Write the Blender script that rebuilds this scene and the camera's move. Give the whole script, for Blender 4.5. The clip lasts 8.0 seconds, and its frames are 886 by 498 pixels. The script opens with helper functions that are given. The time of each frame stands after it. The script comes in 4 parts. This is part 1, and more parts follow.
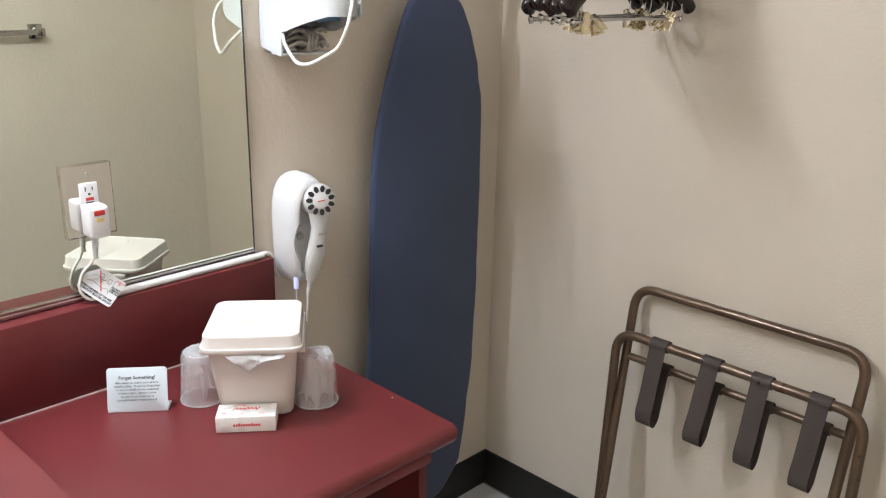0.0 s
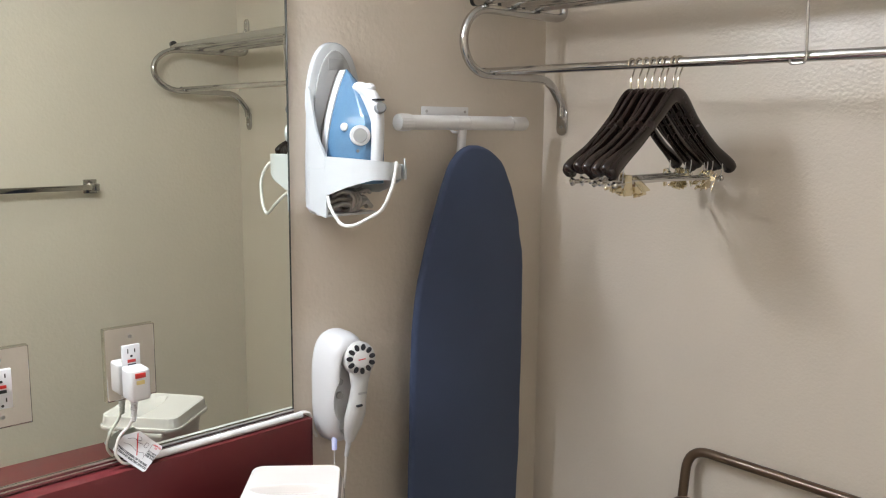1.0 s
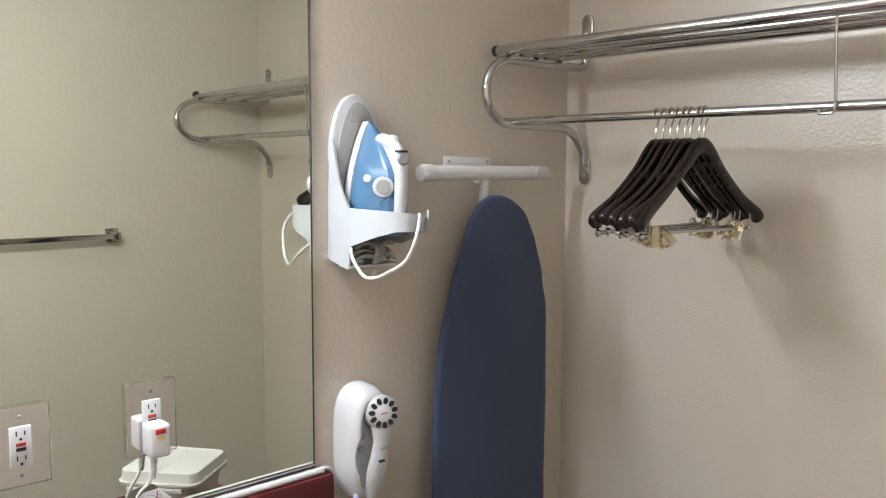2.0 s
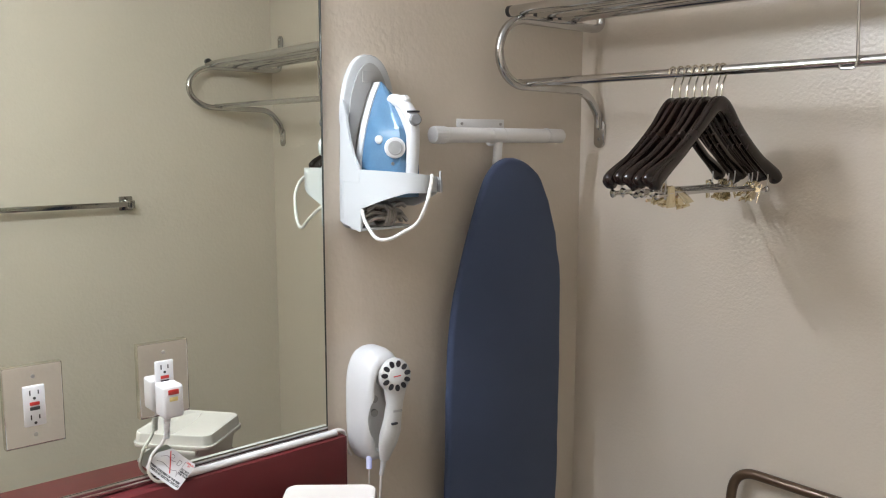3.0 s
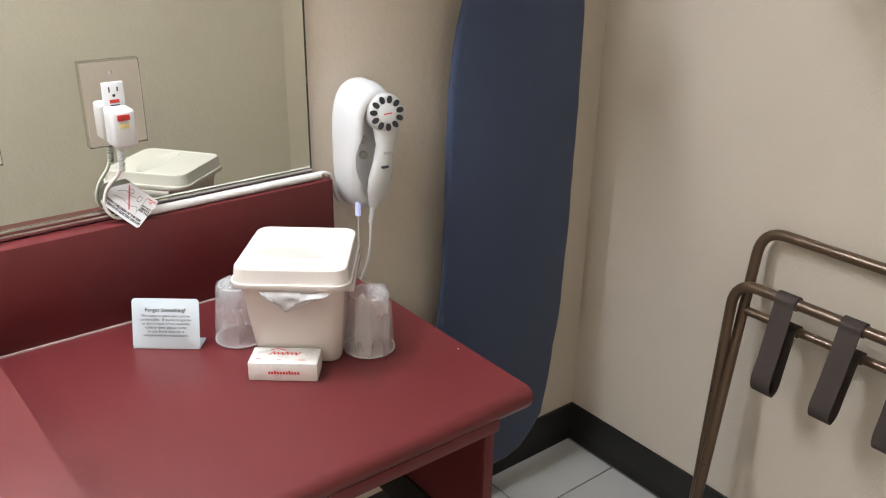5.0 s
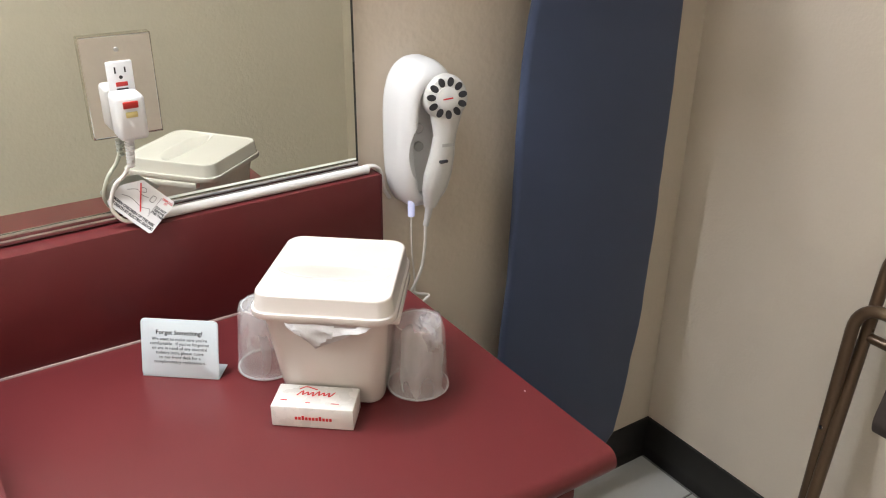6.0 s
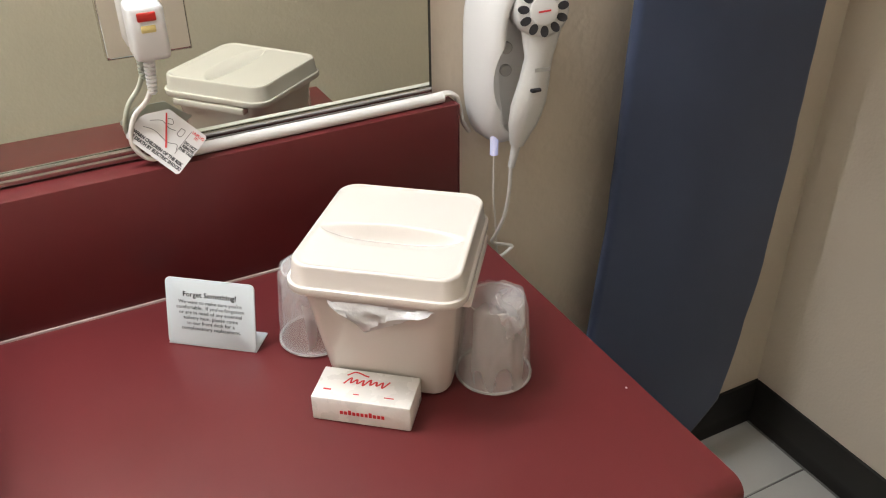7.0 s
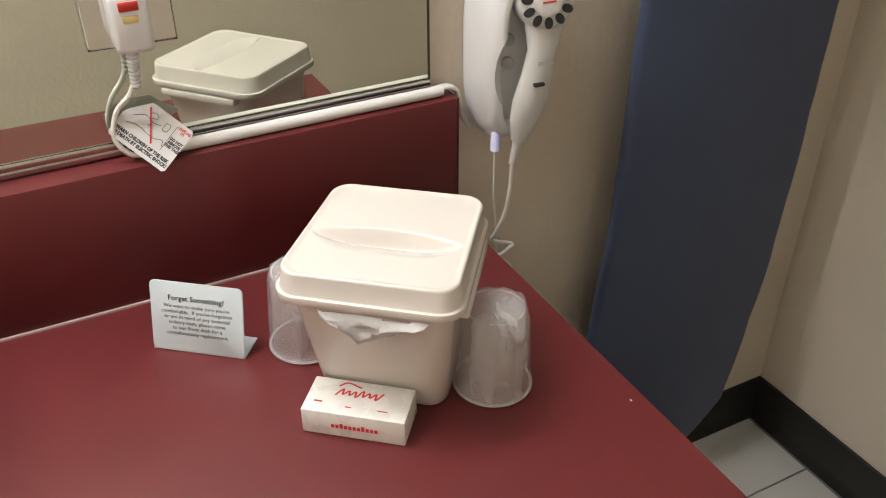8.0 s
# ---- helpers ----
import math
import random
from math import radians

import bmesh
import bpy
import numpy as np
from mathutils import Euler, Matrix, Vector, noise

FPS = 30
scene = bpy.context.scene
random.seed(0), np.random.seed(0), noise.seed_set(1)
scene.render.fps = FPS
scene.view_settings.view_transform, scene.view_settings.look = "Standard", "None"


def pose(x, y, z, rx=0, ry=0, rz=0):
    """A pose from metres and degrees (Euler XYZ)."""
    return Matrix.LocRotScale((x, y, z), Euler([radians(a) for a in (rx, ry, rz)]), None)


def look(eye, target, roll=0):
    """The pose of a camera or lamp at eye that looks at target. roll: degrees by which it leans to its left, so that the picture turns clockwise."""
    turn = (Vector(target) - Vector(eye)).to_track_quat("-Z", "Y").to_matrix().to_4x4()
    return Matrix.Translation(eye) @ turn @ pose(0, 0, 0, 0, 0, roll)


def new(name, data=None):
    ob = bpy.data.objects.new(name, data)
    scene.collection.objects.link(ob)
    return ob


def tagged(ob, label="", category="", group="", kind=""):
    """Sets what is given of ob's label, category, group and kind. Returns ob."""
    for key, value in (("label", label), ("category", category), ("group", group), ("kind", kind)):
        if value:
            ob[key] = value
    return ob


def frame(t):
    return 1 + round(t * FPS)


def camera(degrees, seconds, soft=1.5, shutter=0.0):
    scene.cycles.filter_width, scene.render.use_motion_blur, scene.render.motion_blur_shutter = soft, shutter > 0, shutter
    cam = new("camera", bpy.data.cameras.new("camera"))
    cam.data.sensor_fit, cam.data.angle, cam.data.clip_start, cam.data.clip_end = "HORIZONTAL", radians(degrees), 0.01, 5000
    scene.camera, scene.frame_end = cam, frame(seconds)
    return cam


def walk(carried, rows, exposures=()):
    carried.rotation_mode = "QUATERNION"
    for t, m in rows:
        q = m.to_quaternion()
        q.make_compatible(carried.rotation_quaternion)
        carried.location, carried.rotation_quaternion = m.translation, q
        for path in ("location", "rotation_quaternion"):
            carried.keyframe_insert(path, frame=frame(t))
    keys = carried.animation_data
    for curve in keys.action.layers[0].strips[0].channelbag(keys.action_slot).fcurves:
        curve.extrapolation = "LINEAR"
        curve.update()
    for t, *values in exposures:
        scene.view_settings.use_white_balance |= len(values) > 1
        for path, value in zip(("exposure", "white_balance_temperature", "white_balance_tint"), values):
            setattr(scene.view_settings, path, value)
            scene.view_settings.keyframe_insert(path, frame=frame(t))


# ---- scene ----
cam = camera(55.7, 8.0, soft=1.1)
PATH = [
    (0, (1.506, -1.734, 1.5), (0.171, -0.379, 0.883), 1.2),
    (0.5, (1.489, -1.722, 1.526), (0.073, -0.38, 1.089), 1.1),
    (1, (1.475, -1.721, 1.539), (0.023, -0.38, 1.237), 0.6),
    (1.5, (1.456, -1.721, 1.555), (-0.026, -0.393, 1.352), 0.6),
    (3, (1.444, -1.705, 1.527), (-0.063, -0.417, 1.266), 0.1),
    (3.5, (1.421, -1.705, 1.461), (-0.074, -0.479, 0.946), -0.1),
    (4, (1.411, -1.701, 1.439), (-0.062, -0.504, 0.81), 0.2),
    (4.5, (1.395, -1.673, 1.414), (-0.039, -0.489, 0.678), 0.6),
    (4.7, (1.379, -1.622, 1.413), (-0.051, -0.443, 0.661), 0.9),
    (5.8, (1.202, -1.379, 1.378), (-0.313, -0.383, 0.533), 0.4),
    (6, (1.147, -1.381, 1.386), (-0.358, -0.385, 0.523), 0.6),
    (6.5, (1.037, -1.345, 1.369), (-0.461, -0.385, 0.455), 0.5),
    (7, (0.957, -1.257, 1.334), (-0.56, -0.492, 0.28), -0.7),
    (7.5, (0.915, -1.246, 1.331), (-0.599, -0.493, 0.263), -0.6),
    (8, (0.914, -1.234, 1.332), (-0.58, -0.477, 0.24), -0.2),
]
EXPOSURE = [(0.0, 0.66, 6260, 10), (0.5, 0.53, 6280, 10), (1.5, 0.39, 6230, 10), (3.0, 0.37, 6170, 10), (3.5, 0.45, 6200, 10), (4.5, 0.62, 6300, 10), (6.0, 0.60, 6600, 10), (6.5, 0.52, 6620, 10), (7.0, 0.38, 6900, 10), (8.0, 0.26, 7150, 10)]
walk(cam, [(t, look(eye, target, roll)) for t, eye, target, roll in PATH], EXPOSURE)

# ---- light ----
world = bpy.data.worlds.new("world")
scene.world = world
world.use_nodes = True
world.node_tree.nodes["Background"].inputs[0].default_value = (0.9, 0.92, 1.0, 1)
world.node_tree.nodes["Background"].inputs[1].default_value = 0.02
LAMP_GLOW = 168.0        # tube of the strip light over the mirror
FILL_GLOW = 7.4           # added fill panel, unseen on the ceiling behind
WIDE = 1.62               # from the mirror wall to the towel wall
DEEP = -3.4               # back wall behind the camera
TALL = 2.36

# ---- materials ----


def pbr(name, colour, rough=0.5, metal=0.0, vary=0.06, blotch=6.0, grain=250.0, bump=0.05, depth=0.001, spec=0.5,
        rough_vary=0.08, coat=0.0, sheen=0.0, detail=3.0, each=0.0):
    """Paint, plastic, metal or cloth with blotches, a fine grain, uneven gloss and relief."""
    m = bpy.data.materials.new(name)
    m.use_nodes = True
    t = m.node_tree
    b = t.nodes["Principled BSDF"]
    co = t.nodes.new("ShaderNodeTexCoord")

    def noise_at(scale, det):
        n = t.nodes.new("ShaderNodeTexNoise")
        n.inputs["Scale"].default_value, n.inputs["Detail"].default_value = scale, det
        t.links.new(co.outputs["Object"], n.inputs["Vector"])
        return n

    big, fine = noise_at(blotch, 4.0), noise_at(grain, detail)
    mix = t.nodes.new("ShaderNodeMix")
    mix.data_type = "RGBA"
    mix.inputs["A"].default_value = (*[c * (1 - vary) for c in colour], 1)
    mix.inputs["B"].default_value = (*[min(1, c * (1 + vary)) for c in colour], 1)
    add = t.nodes.new("ShaderNodeMath")
    add.operation = "MULTIPLY_ADD"
    t.links.new(fine.outputs["Fac"], add.inputs[0])
    add.inputs[1].default_value = 0.4
    sub = t.nodes.new("ShaderNodeMath")
    sub.operation = "MULTIPLY_ADD"
    t.links.new(big.outputs["Fac"], sub.inputs[0])
    sub.inputs[1].default_value, sub.inputs[2].default_value = 1.1, -0.25
    t.links.new(sub.outputs[0], add.inputs[2])
    if each:
        info = t.nodes.new("ShaderNodeObjectInfo")
        more = t.nodes.new("ShaderNodeMath")
        more.operation = "MULTIPLY_ADD"
        t.links.new(info.outputs["Random"], more.inputs[0])
        more.inputs[1].default_value = each
        t.links.new(add.outputs[0], more.inputs[2])
        add = more
    add.use_clamp = True
    t.links.new(add.outputs[0], mix.inputs["Factor"])
    t.links.new(mix.outputs["Result"], b.inputs["Base Color"])
    ramp = t.nodes.new("ShaderNodeMapRange")
    ramp.inputs["To Min"].default_value = max(0.0, rough - rough_vary)
    ramp.inputs["To Max"].default_value = min(1.0, rough + rough_vary)
    t.links.new(big.outputs["Fac"], ramp.inputs["Value"])
    t.links.new(ramp.outputs["Result"], b.inputs["Roughness"])
    b.inputs["Metallic"].default_value = metal
    b.inputs["Specular IOR Level"].default_value = spec
    b.inputs["Coat Weight"].default_value = coat
    b.inputs["Sheen Weight"].default_value = sheen
    if bump:
        bn = t.nodes.new("ShaderNodeBump")
        bn.inputs["Strength"].default_value, bn.inputs["Distance"].default_value = bump, depth
        t.links.new(fine.outputs["Fac"], bn.inputs["Height"])
        t.links.new(bn.outputs["Normal"], b.inputs["Normal"])
    return m


def hazy(name, colour, cover, rough, wrinkle=0.0, scale=40.0, fold=1.0):
    """Thin clear plastic: part of the light goes straight through."""
    m = bpy.data.materials.new(name)
    m.use_nodes = True
    t = m.node_tree
    b, out = t.nodes["Principled BSDF"], t.nodes["Material Output"]
    b.inputs["Base Color"].default_value = (*colour, 1)
    b.inputs["Roughness"].default_value = rough
    b.inputs["Specular IOR Level"].default_value = 0.7
    clear = t.nodes.new("ShaderNodeBsdfTransparent")
    clear.inputs[0].default_value = (0.97, 0.97, 0.97, 1)
    mix = t.nodes.new("ShaderNodeMixShader")
    co, n, r = t.nodes.new("ShaderNodeTexCoord"), t.nodes.new("ShaderNodeTexNoise"), t.nodes.new("ShaderNodeMapRange")
    n.inputs["Scale"].default_value, n.inputs["Detail"].default_value, n.inputs["Distortion"].default_value = scale, 3, 0.6
    stretch = t.nodes.new("ShaderNodeMapping")
    stretch.inputs["Scale"].default_value = (1, 1, fold)
    t.links.new(co.outputs["Object"], stretch.inputs["Vector"])
    t.links.new(stretch.outputs["Vector"], n.inputs["Vector"])
    r.inputs["From Min"].default_value, r.inputs["From Max"].default_value = 0.25, 0.8
    r.inputs["To Min"].default_value, r.inputs["To Max"].default_value = cover * 0.75, min(1, cover * 1.3)
    t.links.new(n.outputs["Fac"], r.inputs["Value"])
    t.links.new(r.outputs["Result"], mix.inputs[0])
    t.links.new(clear.outputs[0], mix.inputs[1])
    t.links.new(b.outputs[0], mix.inputs[2])
    t.links.new(mix.outputs[0], out.inputs["Surface"])
    if wrinkle:
        bn = t.nodes.new("ShaderNodeBump")
        bn.inputs["Strength"].default_value, bn.inputs["Distance"].default_value = wrinkle, 0.003
        t.links.new(n.outputs["Fac"], bn.inputs["Height"])
        t.links.new(bn.outputs["Normal"], b.inputs["Normal"])
    return m


def glow(name, colour, strength):
    m = bpy.data.materials.new(name)
    m.use_nodes = True
    b = m.node_tree.nodes["Principled BSDF"]
    b.inputs["Base Color"].default_value = (0.8, 0.8, 0.8, 1)
    b.inputs["Emission Color"].default_value = (*colour, 1)
    b.inputs["Emission Strength"].default_value = strength
    return m


PAINT = pbr("wall_paint", (0.605, 0.535, 0.445), 0.45, vary=0.045, blotch=2.2, grain=80, bump=0.38, depth=0.0024, detail=1.5, spec=0.35)
ROUGHCAST = pbr("orange_peel_paint", (0.605, 0.535, 0.447), 0.30, vary=0.045, blotch=3.4, rough_vary=0.0, grain=150, bump=0.34, depth=0.0022, detail=1.0, spec=0.62)
CEILING = pbr("ceiling_paint", (0.76, 0.74, 0.70), 0.8, vary=0.03, blotch=2, grain=120, bump=0.3, depth=0.002)
TILE = pbr("floor_tile", (0.47, 0.47, 0.45), 0.3, vary=0.06, blotch=7, grain=160, bump=0.04, each=0.25)
GROUT = pbr("grout", (0.16, 0.155, 0.15), 0.9, vary=0.2, blotch=15, bump=0.3)
RUBBER = pbr("cove_base", (0.012, 0.011, 0.010), 0.42, vary=0.2, blotch=9, grain=300, bump=0.04)
LAMINATE = pbr("burgundy_laminate", (0.113, 0.0186, 0.0205), 0.34, vary=0.06, blotch=7, grain=420, bump=0.05, depth=0.0004, spec=0.36, rough_vary=0.07)
SEAM = pbr("caulk", (0.34, 0.24, 0.23), 0.55, vary=0.3, blotch=30)
CHROME = pbr("chrome", (0.54, 0.53, 0.52), 0.12, metal=1, vary=0.08, blotch=12, bump=0.02, rough_vary=0.06)
STEEL = pbr("screw_steel", (0.45, 0.44, 0.42), 0.3, metal=1, vary=0.1)
BLACK = pbr("black_plastic", (0.012, 0.012, 0.012), 0.4)
MIRROR = pbr("mirror_silver", (0.78, 0.81, 0.725), 0.0, metal=1, vary=0.01, bump=0, rough_vary=0.0)
EDGE = pbr("glass_edge", (0.05, 0.052, 0.045), 0.25, vary=0.2, blotch=20)
PLATE_EDGE = pbr("plate_edge", (0.62, 0.60, 0.52), 0.15, metal=1, vary=0.3, blotch=25)
PLATE = pbr("mirror_plate", (0.86, 0.84, 0.80), 0.03, metal=1, vary=0.02, bump=0, rough_vary=0.02)
WHITE = pbr("white_plastic", (0.67, 0.675, 0.68), 0.32, vary=0.03, blotch=10, bump=0.02)
SHELL = pbr("holder_plastic", (0.52, 0.54, 0.545), 0.35, vary=0.03, blotch=10, bump=0.02)
DIAL = pbr("dial_grey", (0.20, 0.20, 0.20), 0.35, vary=0.15, blotch=60)
GREY = pbr("grey_plastic", (0.36, 0.36, 0.35), 0.4, vary=0.05, blotch=10)
HANDSET = pbr("pearl_plastic", (0.56, 0.56, 0.55), 0.3, metal=0.1, vary=0.04, blotch=12)
RECESS = pbr("recess_plastic", (0.62, 0.62, 0.61), 0.45, vary=0.04)
BLUE = pbr("blue_plastic", (0.088, 0.190, 0.315), 0.2, vary=0.25, blotch=18, coat=0.4)
CORD = pbr("cord_vinyl", (0.66, 0.64, 0.60), 0.45, vary=0.06, blotch=30)
# darker CORD for the wound turns: shade inside the holder put into the colour
CORD_SHADED = pbr("shaded_cord_vinyl", (0.36, 0.34, 0.31), 0.55, vary=0.15, blotch=40)
NAVY = pbr("navy_cover", (0.047, 0.063, 0.115), 0.85, vary=0.10, blotch=6, grain=900, bump=0.25, depth=0.0006, sheen=0.15, spec=0.2)
TUBE = pbr("white_enamel", (0.70, 0.69, 0.68), 0.35, vary=0.04)
BRONZE = pbr("bronze_enamel", (0.105, 0.066, 0.040), 0.3, metal=0.35, vary=0.12, blotch=14, bump=0.03)
WEB = pbr("brown_webbing", (0.050, 0.036, 0.031), 0.8, vary=0.14, blotch=25, grain=1100, bump=0.4, depth=0.0006)
WOOD = pbr("dark_wood", (0.013, 0.0062, 0.0047), 0.25, vary=0.3, blotch=30, grain=120, bump=0.02, coat=0.15, spec=0.4)
HOOK = pbr("hook_wire", (0.60, 0.55, 0.45), 0.22, metal=1, vary=0.1)
BRASS = pbr("brass", (0.74, 0.66, 0.47), 0.22, metal=1, vary=0.12, blotch=30)
IVORY = pbr("ivory_plastic", (0.655, 0.612, 0.575), 0.20, vary=0.03, blotch=9, grain=700, bump=0.05, depth=0.0003)
CARD = pbr("card_stock", (0.57, 0.64, 0.68), 0.45, vary=0.02, blotch=10)
INK = pbr("black_ink", (0.02, 0.02, 0.025), 0.6)
RED = pbr("red_ink", (0.62, 0.03, 0.04), 0.5)
REDKEY = pbr("red_button", (0.42, 0.02, 0.015), 0.35)
YELLOWKEY = pbr("yellow_button", (0.66, 0.54, 0.22), 0.4)
PAPER = pbr("soap_wrap", (0.78, 0.765, 0.74), 0.28, vary=0.06, blotch=40, grain=140, bump=0.3, depth=0.0015)
PORCELAIN = pbr("porcelain", (0.41, 0.425, 0.415), 0.12, vary=0.015, blotch=6, coat=0.5)
CUP = hazy("cup_plastic", (0.80, 0.80, 0.82), 0.23, 0.25, wrinkle=0.1, scale=14, fold=0.3)
WRAP = hazy("cup_wrap", (0.84, 0.83, 0.84), 0.29, 0.07, wrinkle=0.5, scale=34, fold=0.3)
WATER = hazy("water", (0.7, 0.7, 0.7), 0.05, 0.02)
RIM = hazy("cup_rim", (0.85, 0.85, 0.85), 0.4, 0.12)
BAG = pbr("liner_bag", (0.80, 0.79, 0.79), 0.10, vary=0.05, blotch=60, grain=70, bump=0.5, depth=0.003)
NIGHT = glow("night_light", (0.16, 0.28, 1.0), 0.24)
TUBE_LIGHT = glow("lamp_diffuser", (0.93, 0.98, 1.06), LAMP_GLOW)
FILL_LIGHT = glow("fill_diffuser", (1.0, 0.96, 0.92), FILL_GLOW)

# ---- building helpers ----
ROOT = {}


def mesh_of(name, bm, sharp=38.0):
    bm.normal_update()
    bmesh.ops.recalc_face_normals(bm, faces=bm.faces)
    for f in bm.faces:
        f.smooth = True
    limit = radians(sharp)
    for e in bm.edges:
        if len(e.link_faces) == 2 and e.calc_face_angle(0) > limit:
            e.smooth = False
    me = bpy.data.meshes.new(name)
    bm.to_mesh(me)
    bm.free()
    return me


def thing(name, m, label, category, group="", kind=""):
    """An empty at the thing's base, to which its parts belong."""
    ob = new(name)
    if not isinstance(m, Matrix):
        m = Matrix.Translation(m)
    ob.matrix_basis = m
    ob.empty_display_size = 0.05
    ROOT[ob.name] = m
    return tagged(ob, label, category, group, kind)


def part(name, bm, material, parent, label="", world=False, sharp=38.0):
    """One mesh under a thing or a part; its numbers are in the thing's own frame, or the world's."""
    base = ROOT[parent.name]
    if world:
        bm.transform(base.inverted())
    ob = new(name, mesh_of(name, bm, sharp))
    ob.data.materials.append(material)
    ob.parent = parent
    ROOT[ob.name] = base
    return tagged(ob, label)


def structure(name, bm, material, label, category):
    ob = new(name, mesh_of(name, bm))
    ob.data.materials.append(material)
    ROOT[ob.name] = Matrix.Identity(4)
    return tagged(ob, label, category, kind="structure")


def box(x0, x1, y0, y1, z0, z1, r=0.0, seg=2):
    bm = bmesh.new()
    bmesh.ops.create_cube(bm, size=1)
    for v in bm.verts:
        v.co = Vector(((x0 + x1) / 2 + v.co.x * (x1 - x0), (y0 + y1) / 2 + v.co.y * (y1 - y0), (z0 + z1) / 2 + v.co.z * (z1 - z0)))
    if r:
        bmesh.ops.bevel(bm, geom=bm.edges[:], offset=r, segments=seg, profile=0.5, affect="EDGES", clamp_overlap=True)
    return bm


def join(*parts):
    bm = bmesh.new()
    for p in parts:
        me = bpy.data.meshes.new("tmp")
        p.to_mesh(me)
        p.free()
        bm.from_mesh(me)
        bpy.data.meshes.remove(me)
    return bm


def loft(rings, cap0=True, cap1=True, closed=False):
    """A skin over rings of equally many points."""
    bm = bmesh.new()
    rows = [[bm.verts.new(p) for p in ring] for ring in rings]
    n = len(rows[0])
    pairs = list(zip(rows, rows[1:])) + ([(rows[-1], rows[0])] if closed else [])
    for a, b in pairs:
        for i in range(n):
            j = (i + 1) % n
            bm.faces.new((a[i], a[j], b[j], b[i]))
    if cap0 and not closed:
        bm.faces.new(rows[0][::-1])
    if cap1 and not closed:
        bm.faces.new(rows[-1])
    return bm


def fillet(points, radius, seg=6):
    """A polyline with rounded corners."""
    pts = [Vector(p) for p in points]
    out = [pts[0]]
    for a, b, c in zip(pts, pts[1:], pts[2:]):
        d = min(radius, (a - b).length * 0.49, (c - b).length * 0.49)
        p, q = b + (a - b).normalized() * d, b + (c - b).normalized() * d
        for i in range(seg + 1):
            t = i / seg
            out.append(p * (1 - t) ** 2 + b * 2 * t * (1 - t) + q * t * t)
    return out + [pts[-1]]


def curve(points, seg=8):
    """A smooth line through points."""
    pts = [Vector(p) for p in points]
    ext = [pts[0] * 2 - pts[1]] + pts + [pts[-1] * 2 - pts[-2]]
    out = []
    for a, b, c, d in zip(ext, ext[1:], ext[2:], ext[3:]):
        for i in range(seg):
            t = i / seg
            out.append(0.5 * (2 * b + (c - a) * t + (2 * a - 5 * b + 4 * c - d) * t * t + (3 * b - a - 3 * c + d) * t ** 3))
    return out + [pts[-1]]


def sweep(points, radius, n=10, closed=False):
    """A round tube along points; radius may be one number or a function of 0 to 1."""
    pts = [Vector(p) for p in points]
    rings, up = [], None
    for i, p in enumerate(pts):
        a = pts[i - 1] if i else (pts[-1] if closed else p)
        b = pts[(i + 1) % len(pts)] if (closed or i + 1 < len(pts)) else p
        way = (b - a).normalized()
        if up is None:
            up = way.orthogonal().normalized()
        up = (up - way * up.dot(way)).normalized()
        side = way.cross(up)
        r = radius(i / (len(pts) - 1)) if callable(radius) else radius
        rings.append([p + (up * math.cos(k * math.tau / n) + side * math.sin(k * math.tau / n)) * r for k in range(n)])
    return loft(rings, closed=closed)


def lathe(profile, n=40, cap0=True, cap1=True):
    return loft([[Vector((r * math.cos(k * math.tau / n), r * math.sin(k * math.tau / n), z)) for k in range(n)] for r, z in profile], cap0, cap1)


def round_rect(w, d, r, seg=5):
    out = []
    for cx, cy, a0 in ((w / 2 - r, d / 2 - r, 0), (-w / 2 + r, d / 2 - r, 90), (-w / 2 + r, -d / 2 + r, 180), (w / 2 - r, -d / 2 + r, 270)):
        for i in range(seg + 1):
            a = radians(a0 + 90 * i / seg)
            out.append((cx + r * math.cos(a), cy + r * math.sin(a)))
    return out


def slab(outline, place, t0, t1, bevel=0.0):
    """A plate with the given outline; place(u, v, t) puts it in space."""
    c = (sum(p[0] for p in outline) / len(outline), sum(p[1] for p in outline) / len(outline))

    def ring(inset, t):
        out = []
        for u, v in outline:
            l = math.hypot(u - c[0], v - c[1])
            k = (l - inset) / l
            out.append(place(c[0] + (u - c[0]) * k, c[1] + (v - c[1]) * k, t))
        return out

    if bevel:
        s = 1 if t1 > t0 else -1
        return loft([ring(bevel, t0), ring(0, t0 + s * bevel), ring(0, t1 - s * bevel), ring(bevel * 0.3, t1 - s * bevel * 0.3), ring(bevel, t1)])
    return loft([ring(0, t0), ring(0, t1)])


def moved(bm, m):
    bm.transform(m)
    return bm


def disc(place, normal, radius, thick, n=28, bevel=0.0):
    prof = [(radius, 0), (radius, thick - bevel), (radius - bevel, thick)] if bevel else [(radius, 0), (radius, thick)]
    q = Vector(normal).normalized().to_track_quat("Z", "Y").to_matrix().to_4x4()
    return moved(lathe(prof, n), Matrix.Translation(place) @ q)


